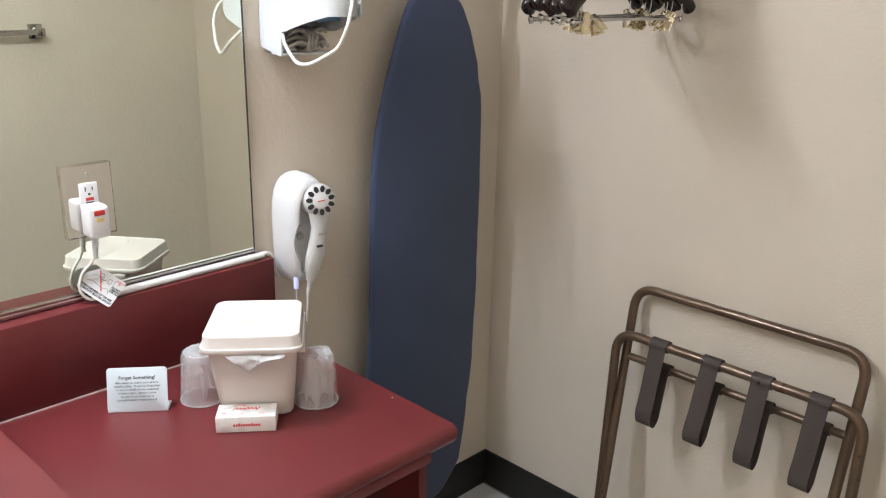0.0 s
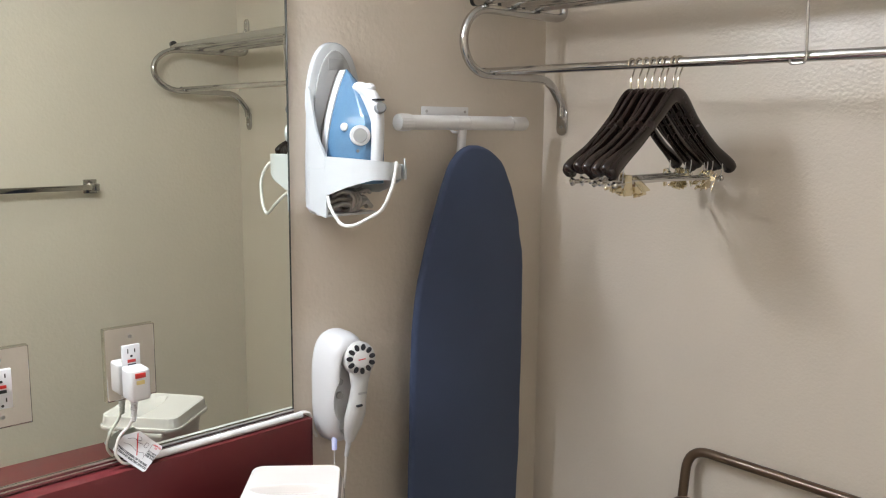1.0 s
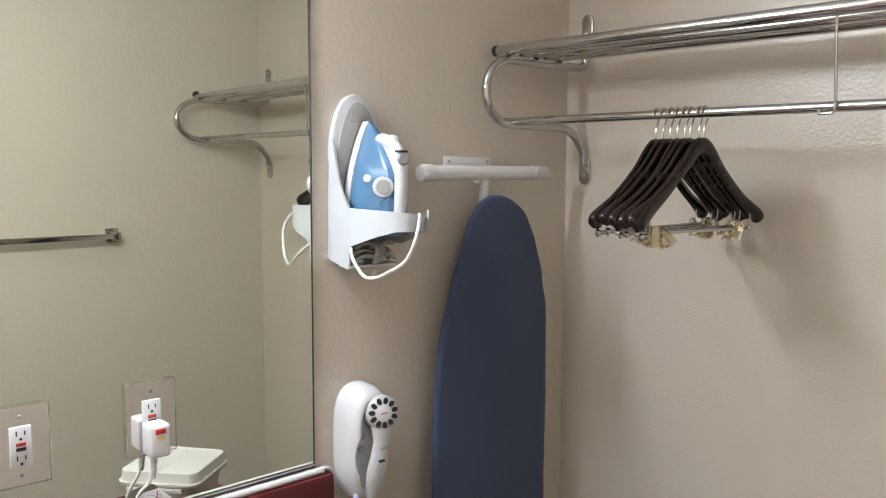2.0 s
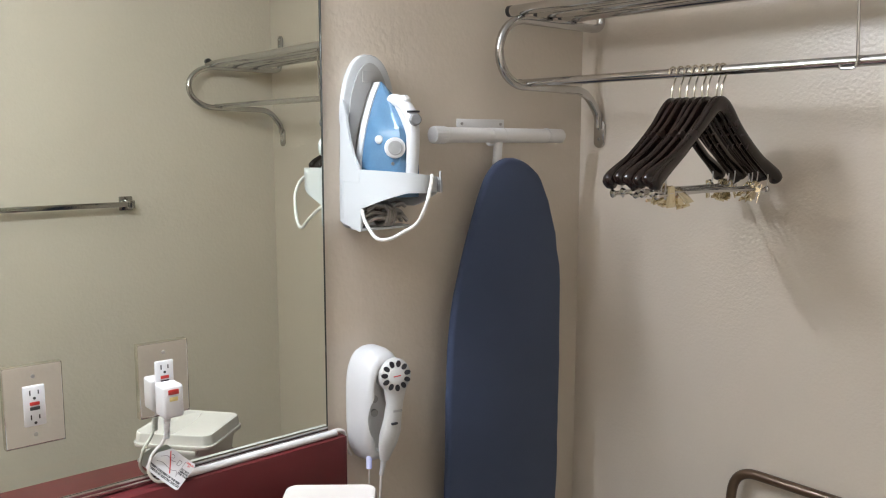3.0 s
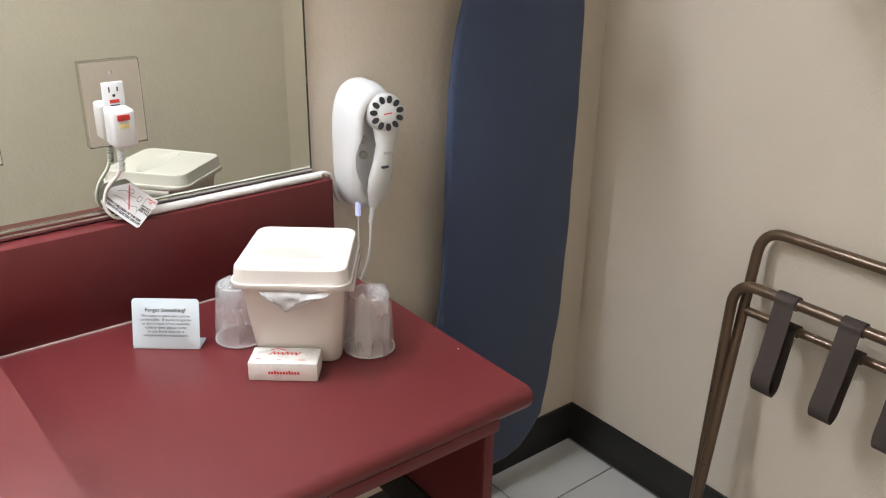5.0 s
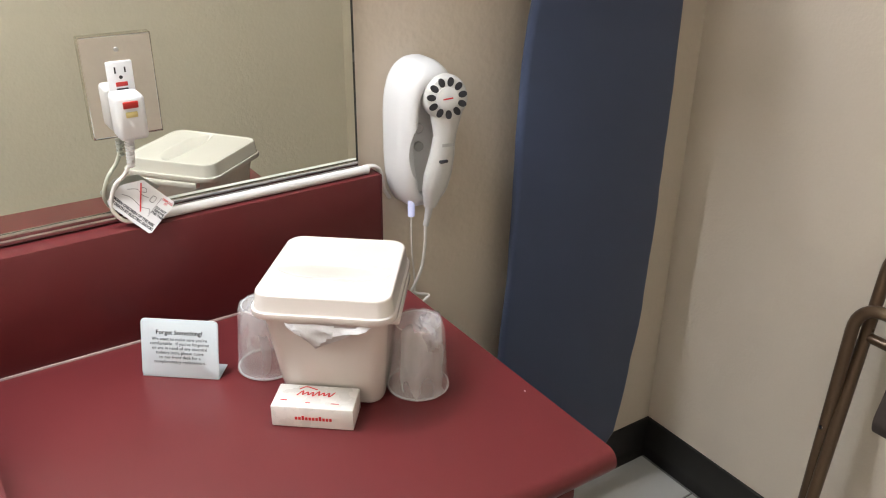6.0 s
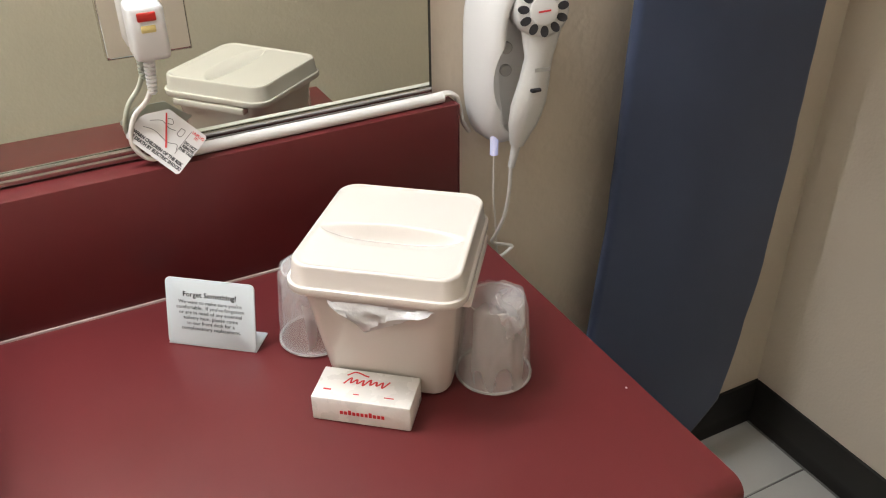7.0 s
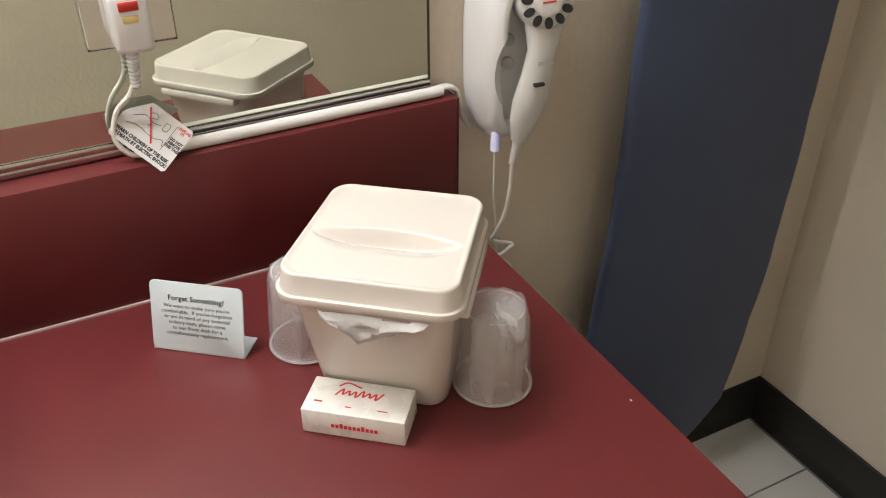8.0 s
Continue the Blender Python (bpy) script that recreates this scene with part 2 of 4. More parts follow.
def carved(bm, cutter):
    """The first solid less the second."""
    obs = []
    for b in (bm, cutter):
        bmesh.ops.recalc_face_normals(b, faces=b.faces)
        me = bpy.data.meshes.new("tmp")
        b.to_mesh(me)
        b.free()
        ob = bpy.data.objects.new("tmp", me)
        scene.collection.objects.link(ob)
        obs.append(ob)
    cut = obs[0].modifiers.new("cut", "BOOLEAN")
    cut.operation, cut.object, cut.solver = "DIFFERENCE", obs[1], "EXACT"
    bpy.context.view_layer.update()
    me = bpy.data.meshes.new_from_object(obs[0].evaluated_get(bpy.context.evaluated_depsgraph_get()))
    out = bmesh.new()
    out.from_mesh(me)
    bpy.data.meshes.remove(me)
    for ob in obs:
        old = ob.data
        bpy.data.objects.remove(ob)
        bpy.data.meshes.remove(old)
    return out


def lettering(text, size, m, align="CENTER", spacing=1.0, bold=0.02):
    """Flat letters as a mesh in the plane of m."""
    cu = bpy.data.curves.new("letters", "FONT")
    cu.body, cu.size, cu.align_x, cu.space_line = text, size, align, spacing
    cu.resolution_u = 2
    cu.offset = size * bold
    ob = bpy.data.objects.new("letters", cu)
    scene.collection.objects.link(ob)
    bpy.context.view_layer.update()
    me = bpy.data.meshes.new_from_object(ob.evaluated_get(bpy.context.evaluated_depsgraph_get()))
    bm = bmesh.new()
    bm.from_mesh(me)
    bpy.data.objects.remove(ob)
    bpy.data.meshes.remove(me)
    bpy.data.curves.remove(cu)
    return moved(bm, m)


def bar(u0, u1, v0, v1, m, lift=0.0003):
    """A thin printed bar in the plane of m."""
    return moved(box(u0, u1, v0, v1, 0, lift), m)


# ---- the room ----
structure("wall_west", box(-0.12, 0, DEEP - 0.12, 0.12, 0, TALL), PAINT, "beige orange-peel painted wall behind the mirror", "wall")
structure("wall_north", box(0, WIDE + 0.12, 0, 0.12, 0, TALL), ROUGHCAST, "beige orange-peel painted wall behind the clothes rack", "wall")
structure("wall_east", box(WIDE, WIDE + 0.12, DEEP - 0.12, 0, 0, TALL), PAINT, "beige painted wall with a towel bar", "wall")
structure("wall_south", box(0, WIDE, DEEP - 0.12, DEEP, 0, TALL), PAINT, "plain beige painted wall closing the room", "wall")
structure("ceiling", box(-0.12, WIDE + 0.12, DEEP - 0.12, 0.12, TALL, TALL + 0.1), CEILING, "plain off-white painted ceiling", "ceiling")
floor = structure("floor", box(-0.12, WIDE + 0.12, DEEP - 0.12, 0.12, -0.1, -0.003), GROUT, "pale grey square floor tiles with dark grout", "floor")


def cove(path, name):
    """Rubber cove base: a thin strip with a rounded top and a flared toe."""
    prof = [(0.0, 0.0), (0.014, 0.0), (0.013, 0.004), (0.0075, 0.012), (0.0065, 0.03), (0.0065, 0.098), (0.005, 0.105), (0.002, 0.107), (0.0, 0.107)]
    (xa, ya), (xb, yb), (nx, ny) = path
    rings = [[Vector((x + nx * (d + 0.0005), y + ny * (d + 0.0005), z)) for d, z in prof] for x, y in ((xa, ya), (xb, yb))]
    structure(name, loft(rings), RUBBER, "black rubber cove baseboard along the wall", "baseboard")


cove(((0, DEEP), (0, -0.0005), (1, 0)), "baseboard")
cove(((0.007, 0), (WIDE - 0.007, 0), (0, -1)), "baseboard")
cove(((WIDE, DEEP), (WIDE, -0.0005), (-1, 0)), "baseboard")

# ---- strip light above the mirror, and an added fill panel unseen behind ----
LY0, LY1, LX, LZ = -1.84, -1.12, 0.115, 2.03
light = thing("vanity_light", (0, (LY0 + LY1) / 2, LZ), "white strip light with a bare tube above the wall mirror", "wall lamp")
part("housing", box(0.001, 0.048, LY0 - 0.03, LY1 + 0.03, LZ - 0.035, LZ + 0.035, 0.006), TUBE, light, world=True)
for y0, y1 in ((LY0 - 0.026, LY0 - 0.002), (LY1 + 0.002, LY1 + 0.026)):
    part("socket", box(0.047, LX + 0.019, y0, y1, LZ - 0.022, LZ + 0.022, 0.005), TUBE, light, world=True)
part("tube", sweep([(LX, LY0, LZ), (LX, LY1, LZ)], 0.016, 20), TUBE_LIGHT, light, "glowing fluorescent tube", world=True)
# added fill light, out of view, to brighten faces turned from the tube
panel = thing("fill_panel", (0.85, -2.75, TALL), "unseen flat glowing panel added as fill light", "ceiling lamp")
part("frame", box(0.5, 1.2, -3.1, -2.4, TALL - 0.03, TALL - 0.001, 0.004), TUBE, panel, world=True)
part("diffuser", box(0.52, 1.18, -3.08, -2.42, TALL - 0.036, TALL - 0.029, 0.002), FILL_LIGHT, panel, world=True)

# ---- mirror ----
SPLASH = 0.915            # top of the splashback


def sag(bm):
    """The splashback's top and what stands on it run slightly out of level."""
    for v in bm.verts:
        if 0.8 < v.co.z < 1.0:
            v.co.z += 0.0105 * (v.co.y + 0.77)
    return bm


mirror = thing("wall_mirror", (0, -1.6, 0.92), "large frameless wall mirror in a thin metal channel", "mirror")
glass = sag(box(0.001, 0.0062, -2.35, -0.794, 0.926, 1.985, 0.0008, 1))
for v in glass.verts:
    if v.co.x > 0.003:
        v.co.x -= 0.0028 * (v.co.z - 0.926)   # the pane leans back a little
part("glass", glass, MIRROR, mirror, world=True)
part("channel", sag(join(box(0.001, 0.010, -2.35, -0.793, 0.918, 0.9255, 0.001), box(0.0073, 0.010, -2.35, -0.793, 0.9255, 0.933, 0.0008))), CHROME, mirror,
     "thin aluminium channel", world=True)


part("edge", box(0.001, 0.0068, -0.7938, -0.7914, 0.926, 1.985, 0.0004, 1), EDGE, mirror, "dark ground edge", world=True)


def outlet(y, z):
    o = thing("wall_outlet", (0.007, y, z), "white outlet with red and black buttons in a mirrored plate", "outlet", "outlets in the mirror")
    o_w, o_h = 0.090, 0.133
    out = round_rect(o_w, o_h, 0.002, 2)
    part("cover_plate", slab(out, lambda u, v, t: Vector((0.0058 + t, y + u, z + v)), 0, 0.0074, 0.0022), PLATE, o, "mirrored cover plate", world=True, sharp=15)
    for u0, u1, v0, v1 in ((-o_w / 2 - 0.0009, -o_w / 2, -o_h / 2, o_h / 2), (o_w / 2, o_w / 2 + 0.0009, -o_h / 2, o_h / 2), (-o_w / 2, o_w / 2, -o_h / 2 - 0.0009, -o_h / 2), (-o_w / 2, o_w / 2, o_h / 2, o_h / 2 + 0.0009)):
        part("plate_edge", box(0.0059, 0.0130, y + u0, y + u1, z + v0, z + v1), PLATE_EDGE, o, "dark bevelled plate edge", world=True)
    body = part("receptacle", box(0.010, 0.0165, y - 0.0165, y + 0.0165, z - 0.0335, z + 0.0335, 0.0014), WHITE, o, world=True)
    for s in (1, -1):
        zc = z + s * 0.0205
        for dy, h in ((-0.0063, 0.0085), (0.0063, 0.007)):
            part("slot", box(0.0155, 0.0170, y + dy - 0.001, y + dy + 0.001, zc + 0.002 - h / 2, zc + 0.002 + h / 2), BLACK, body, world=True)
        part("ground_hole", disc((0.0155, y, zc - 0.0075), (1, 0, 0), 0.0024, 0.0015, 12), BLACK, body, world=True)
    part("reset_button", box(0.0155, 0.0178, y - 0.0075, y + 0.0075, z + 0.0012, z + 0.0068, 0.0006), REDKEY, body, "red button", world=True)
    part("test_button", box(0.0155, 0.0178, y - 0.0075, y + 0.0075, z - 0.0068, z - 0.0012, 0.0006), BLACK, body, "black button", world=True)
    for s in (1, -1):
        part("screw", disc((0.0125, y, z + s * 0.0485), (1, 0, 0), 0.0033, 0.0016, 14, 0.0006), STEEL, o, world=True)
    return o


outlet(-1.354, 1.0965)
outlet(-1.1375, 1.1005)

# ---- vanity: low counter, raised counter with the basin, splashback, support ----
TOP, HIGH = 0.737, 0.809
FRONT, END, STEP = 0.598, -0.764, -1.382


def counter_slab(x0, x1, y0, y1, top, thick, r):
    """A laminate top with a rolled front edge, run along y."""
    prof = [(x0, top - thick), (x1 - r * 0.6, top - thick)]
    prof += [(x1 - r + r * math.cos(radians(a)), top - r + r * math.sin(radians(a))) for a in range(-40, 91, 13)]
    prof += [(x0, top)]
    return loft([[Vector((x, y, z)) for x, z in prof] for y in (y0, y1)])


low = thing("low_counter", (0.3, -1.07, TOP), "burgundy laminate low counter with a rolled front edge", "counter")
part("top", counter_slab(0.0, FRONT, STEP - 0.012, END, TOP, 0.036, 0.017), LAMINATE, low, world=True)
part("apron", box(0.568, 0.5935, STEP - 0.010, -0.8245, 0.686, TOP - 0.0300, 0.0025), LAMINATE, low, world=True)
side = part("support_panel", box(0.0, 0.556, -0.8225, -0.8085, 0.382, TOP - 0.037, 0.001), LAMINATE, low, "burgundy end panel under the counter", world=True)
part("outer_skin", box(0.0, 0.556, -0.8083, -0.804, 0.382, TOP - 0.037, 0.001), LAMINATE, side, "burgundy laminate skin", world=True)
part("front_edge", box(0.5562, 0.560, -0.8225, -0.804, 0.382, TOP - 0.037, 0.0008), LAMINATE, side, "burgundy laminate edge", world=True)
part("trim_strip", box(0.0, 0.555, -0.8275, -0.8227, 0.382, 0.457, 0.001), RUBBER, side, "black strip along the lower edge", world=True)
part("seam", sweep([(0.0425, STEP - 0.012, TOP + 0.0008), (0.0425, END + 0.002, TOP + 0.0008)], 0.0022, 6), SEAM, low, "pale caulk line", world=True)

high = thing("raised_counter", (0.3, -1.9, HIGH), "raised burgundy laminate counter holding the wash basin", "counter")
top_bm = counter_slab(0.0, FRONT + 0.006, -2.42, STEP, HIGH, 0.038, 0.017)
for v in top_bm.verts:
    if v.co.y > -1.5:
        v.co.y += -0.015 + 0.030 * v.co.x
part("top", top_bm, LAMINATE, high, world=True)
part("fascia", box(0.0, 0.575, STEP - 0.034, STEP - 0.0145, TOP + 0.0005, HIGH - 0.037, 0.001), LAMINATE, high, world=True)
part("cabinet", box(0.0, 0.555, -2.42, STEP - 0.036, 0.10, HIGH - 0.039, 0.002), LAMINATE, high, world=True)
part("seam", sweep([(0.0425, -2.42, HIGH + 0.0008), (0.0425, STEP - 0.014, HIGH + 0.0008)], 0.0022, 6), SEAM, high, world=True)

splash = thing("splashback", (0.02, -1.6, TOP), "burgundy laminate splashback under the mirror", "splashback")
part("end_strip", box(0.0, 0.0415, -0.7695, -0.768, TOP + 0.0003, SPLASH - 0.0006, 0.0004, 1), LAMINATE, splash, world=True)
part("board", sag(box(0.0, 0.0415, -2.42, -0.7700, TOP + 0.0003, SPLASH, 0.0025)), LAMINATE, splash, world=True)

basin = thing("wash_basin", (0.365, -1.715, HIGH), "round white porcelain drop-in basin in the counter", "sink")
rim = [(0.242, 0.0005), (0.2435, 0.006), (0.2425, 0.0115), (0.238, 0.0155), (0.230, 0.0175), (0.215, 0.0175), (0.190, 0.0155), (0.165, 0.012), (0.160, 0.011)]
part("rim", lathe(rim, 72, False, False), PORCELAIN, basin)
bowl = [(0.1605, 0.0111), (0.152, 0.006), (0.146, 0.002), (0.12, 0.001), (0.02, 0.0006)]
part("bowl", lathe(bowl, 64, False, True), PORCELAIN, basin)
part("drain", lathe([(0.022, 0.0008), (0.022, 0.003), (0.016, 0.0035), (0.004, 0.002)], 24), CHROME, basin, "chrome drain")
faucet = thing("faucet", (0.115, -1.715, HIGH), "chrome single-spout basin faucet", "faucet")
part("base", slab(round_rect(0.05, 0.16, 0.02), lambda u, v, t: Vector((u, v, t)), 0.0005, 0.02, 0.004), CHROME, faucet)
part("spout", sweep(curve([(0, 0, 0.015), (0.005, 0, 0.07), (0.05, 0, 0.10), (0.11, 0, 0.085), (0.12, 0, 0.07)]), lambda t: 0.014 - 0.004 * t), CHROME, faucet)
for s in (-1, 1):
    part("handle", moved(lathe([(0.017, 0), (0.017, 0.02), (0.012, 0.034), (0.004, 0.037)], 20), Matrix.Translation((0, s * 0.055, 0.018))), CHROME, faucet)

# ---- towel bar on the wall opposite the mirror ----
towel = thing("towel_bar", (WIDE, -0.86, 1.30), "square chrome towel bar on the wall", "towel bar")
part("bar", box(WIDE - 0.065, WIDE - 0.049, -1.19, -0.60, 1.293, 1.311, 0.001), CHROME, towel, world=True)
for y in (-1.18, -0.61):
    post = part("post", box(WIDE - 0.07, WIDE - 0.002, y - 0.011, y + 0.011, 1.289, 1.315, 0.002), CHROME, towel, world=True)
    part("flange", box(WIDE - 0.009, WIDE - 0.0005, y - 0.024, y + 0.024, 1.277, 1.327, 0.003), CHROME, post, world=True)

# ---- clothes rack ----
rack = thing("clothes_rack", (0.8, -0.005, 1.72), "chrome tube hat shelf with a hanging rail", "clothes rack")
RAIL_Y, RAIL_Z, SHELF_Z = -0.268, 1.655, 1.819


def bracket(x, more=0.0):
    path = fillet([(x, -0.010, 1.885), (x, -0.012, 1.802), (x, -0.04, 1.797)], 0.02, 4) + \
        [Vector((x, -0.285 - (0.078 + more) * math.sin(radians(a)), 1.7225 + 0.0745 * math.cos(radians(a)))) for a in range(0, 181, 12)] + \
        fillet([(x, -0.2, 1.647), (x, -0.062, 1.644), (x, -0.012, 1.585), (x, -0.010, 1.555)], 0.04, 7)
    arm = part("bracket", sweep(path, 0.0105, 14), CHROME, rack, "bent chrome wall bracket", world=True)
    for z0, z1 in ((1.872, 1.933), (1.504, 1.575)):
        out = round_rect(0.034, z1 - z0, 0.0165, 6)
        part("mounting_tab", slab(out, lambda u, v, t: Vector((x + u, t, (z0 + z1) / 2 + v)), -0.001, -0.008, 0.002), CHROME, arm, world=True)
    for z in (1.918, 1.893, 1.553, 1.526):
        part("screw", disc((x, -0.008, z), (0, -1, 0), 0.0042, 0.003, 14, 0.001), STEEL, arm, world=True)


bracket(0.067)
bracket(1.536, 0.026)
X0, X1 = 0.026, 1.578
for y in (-0.292, -0.198, -0.112):
    tube = part("shelf_tube", sweep([(X0, y, SHELF_Z), (X1, y, SHELF_Z - 0.010)], 0.0125, 18), CHROME, rack, world=True)
    for x in (X0, X1):
        s = 1 if x == X0 else -1
        part("end_cap", sweep([(x - s * 0.001, y, SHELF_Z), (x + s * 0.010, y, SHELF_Z)], 0.0131, 18), BLACK, tube, "black end cap", world=True)
    for x in (0.067, 1.536):
        part("rivet", disc((x, y, SHELF_Z - 0.011), (0, 0, -1), 0.004, 0.006, 12), BLACK, tube, world=True)
rail = part("hanging_rail", sweep([(X0 + 0.012, RAIL_Y, RAIL_Z), (X1 - 0.012, RAIL_Y, RAIL_Z)], 0.0095, 16), CHROME, rack, "chrome hanging rail", world=True)
for x in (X0 + 0.014, X1 - 0.014):
    part("end_cap", sweep([(x - 0.005, RAIL_Y, RAIL_Z), (x + 0.005, RAIL_Y, RAIL_Z)], 0.0101, 16), BLACK, rail, world=True)
WX = 0.818
part("rail_hanger", sweep(fillet([(WX, -0.280, 1.812), (WX, -0.288, 1.800), (WX + 0.002, RAIL_Y - 0.013, 1.66), (WX, RAIL_Y - 0.012, 1.6435), (WX - 0.026, RAIL_Y - 0.010, 1.6435), (WX - 0.028, RAIL_Y - 0.010, 1.649)], 0.006, 4), 0.0028, 8),
     CHROME, rack, "bent wire rail support", world=True)

# ---- hangers ----


def build_hanger(luck, slide):
    """At its own origin: the rail's centre; the shoulders run along y."""
    h = thing("clothes_hanger", (0, 0, 0), "dark wooden hanger with brass trouser clips on the rail", "hanger", "hangers on the rail")
    hook = [(0, 0, -0.052), (0, 0, -0.030), (0, 0.006, -0.018), (0, 0.013, -0.004), (0, 0.0115, 0.007), (0, 0.0, 0.0125), (0, -0.0115, 0.007), (0, -0.0125, -0.003)]
    part("hook", sweep(curve(hook, 5), 0.0017, 7), HOOK, h, "pale brass wire hook")
    rings = []
    half_line = [(0.207, -0.212), (0.196, -0.199), (0.175, -0.186), (0.14, -0.166), (0.10, -0.139), (0.06, -0.107), (0.030, -0.078), (0.014, -0.066)]
    line = curve([(0, -y, z) for y, z in half_line] + [(0, 0, -0.0625)] + [(0, y, z) for y, z in half_line[::-1]], 5)
    for i, p in enumerate(line):
        a, b = line[max(i - 1, 0)], line[min(i + 1, len(line) - 1)]
        way = (b - a).normalized()
        across = Vector((0, -way.z, way.y))
        s = abs(p.y) / 0.207
        tall = 0.0118 + 0.0040 * max(0, 1 - s / 0.3) + 0.0042 * max(0, s - 0.72) / 0.28
        wide = 0.0062 + 0.0072 * (max(0, s - 0.70) / 0.30) ** 1.3
        near = min(i, len(line) - 1 - i)
        if near < 3:
            tall, wide = tall * (0.30, 0.74, 0.94)[near], wide * (0.30, 0.74, 0.94)[near]
        ring = []
        for k in range(14):
            c, d = math.cos(k * math.tau / 14), math.sin(k * math.tau / 14)
            ring.append(p + Vector((wide * c, 0, 0)) + across * tall * math.copysign(abs(d) ** 0.9, d))
        rings.append(ring)
    part("shoulder_bar", loft(rings), WOOD, h, "dark stained wood", sharp=60)
    rod = part("trouser_bar", sweep([(0, -0.190, -0.226), (0, 0.168, -0.226)], 0.0030, 10), CHROME, h, "chrome trouser bar")
    for s in (-1, 1):
        part("knob", moved(lathe([(0.003, -0.003), (0.0058, -0.001), (0.0062, 0.003), (0.0035, 0.006)], 14), Matrix.Translation((0, 0.168 if s > 0 else -0.190, -0.226)) @ pose(0, 0, 0, -90 * s, 0, 0)), CHROME, rod)
        part("wire_link", sweep(curve([(0, s * 0.165, -0.176), (0.003, s * 0.168, -0.200), (0, s * 0.166, -0.226), (-0.002, s * 0.162, -0.233), (0, s * 0.158, -0.226)], 4), 0.0012, 6), STEEL, rod)
        y = (0.146 + slide * 0.2 if s > 0 else -0.136 + slide) + luck.uniform(-0.010, 0.010)
        leaf = [(-0.008, 0.016), (0.008, 0.016), (0.0105, -0.006), (0.0115, -0.022), (-0.0115, -0.022), (-0.0105, -0.006)]
        place = Matrix.Translation((0, y, -0.227)) @ pose(0, 0, 0, luck.uniform(-14, 14), luck.uniform(-30, 30), luck.uniform(-25, 45)) @ Matrix.Scale(1.0, 4)
        clip = part("clip", join(*[moved(slab(leaf, lambda u, v, t: Vector((t, u, v)), -0.0009, 0.0009, 0.0005), place @ Matrix.Translation((f * 0.0062, 0, -0.002)) @ pose(0, 0, 0, 0, -15 * f, 0)) for f in (-1, 1)],
                                 moved(sweep([(0, -0.009, 0.0), (0, 0.009, 0.0)], 0.0050, 12), place)), BRASS, h, "brass clip")
        part("grip_pad", moved(box(-0.0022, 0.0022, -0.0105, 0.0105, -0.0262, -0.0205, 0.0008), place), BRASS, clip)
        part("spring", moved(sweep([(0.0058 * math.cos(a * 0.9), -0.008 + a * 0.0004, 0.001 + 0.0058 * math.sin(a * 0.9)) for a in range(40)], 0.0009, 5), place), STEEL, clip)
    return h


HANGERS = [(0.459, 0.0, 3), (0.476, 0.003, -3), (0.493, -0.003, 1), (0.509, 0.002, 3), (0.526, -0.002, -3), (0.538, 0.0, -1), (0.557, 0.002, 2), (0.568, -0.002, -3)]
luck = random.Random(11)
for x, dy, turn in HANGERS:
    build_hanger(luck, 0.75 * (0.568 - x)).matrix_basis = pose(x, RAIL_Y, RAIL_Z, dy * 400, 0, turn)

# ---- iron in its wall holder ----
IY = -0.686
holder = thing("iron_holder", (0.0, IY, 1.343), "white plastic wall holder carrying an iron", "iron holder")


arch = [(-0.7525, 1.366), (-0.753, 1.45), (-0.751, 1.55)]
arch += [(IY - 0.0675 * math.cos(radians(a)) ** 0.85 if a < 90 else IY + 0.0675 * abs(math.cos(radians(a))) ** 0.85, 1.555 + 0.142 * math.sin(radians(a)) ** 0.9) for a in range(4, 177, 9)]
arch += [(-0.618, 1.55), (-0.617, 1.45), (-0.617, 1.352), (-0.625, 1.343), (-0.734, 1.343), (-0.745, 1.348), (-0.751, 1.357)]
part("back_plate", slab(arch, lambda u, v, t: Vector((t, u, v)), 0.001, 0.020, 0.006), SHELL, holder, world=True)
inner = [(IY - 0.054 * math.cos(radians(a)) if a <= 180 else 0, 1.545 + 0.135 * math.sin(radians(a))) for a in range(0, 181, 10)] + [(IY + 0.054, 1.46), (IY - 0.054, 1.46)]
part("heat_plate", slab(inner, lambda u, v, t: Vector((t, u, v)), 0.0195, 0.0225, 0.001), GREY, holder, "grey inner plate", world=True)
part("embossed_label", slab(round_rect(0.04, 0.022, 0.002, 2), lambda u, v, t: Vector((t, IY + u, 1.652 + v)), 0.022, 0.0236, 0.0006), GREY, holder, world=True)
plan = fillet([(0.004, -0.752, 0), (0.072, -0.752, 0), (0.080, -0.7518, 0), (0.145, -0.746, 0), (0.198, -0.720, 0), (0.212, -0.684, 0), (0.185, -0.640, 0), (0.100, -0.613, 0), (0.004, -0.617, 0)], 0.022, 6)


def tray_wall(off, z0f, z1f):
    outer, inn = [], []
    c = Vector((0.09, IY, 0))
    for p in plan:
        d = (p - c).normalized()
        outer.append(p)
        inn.append(p - d * off)
    rings = []
    for o, n_ in zip(outer, inn):
        rings.append([Vector((o.x, o.y, z0f(o))), Vector((o.x, o.y, z1f(o))), Vector((n_.x, n_.y, z1f(o))), Vector((n_.x, n_.y, z0f(o)))])
    return loft(rings)


def tray_low(p):
    if p.x < 0.0765:
        return 1.343 + 0.020 * max(0.0, 1 - p.x / 0.035) ** 2 if p.y < -0.69 else 1.385
    return 1.388 + 0.036 * min(1, (p.x - 0.0765) / 0.115)


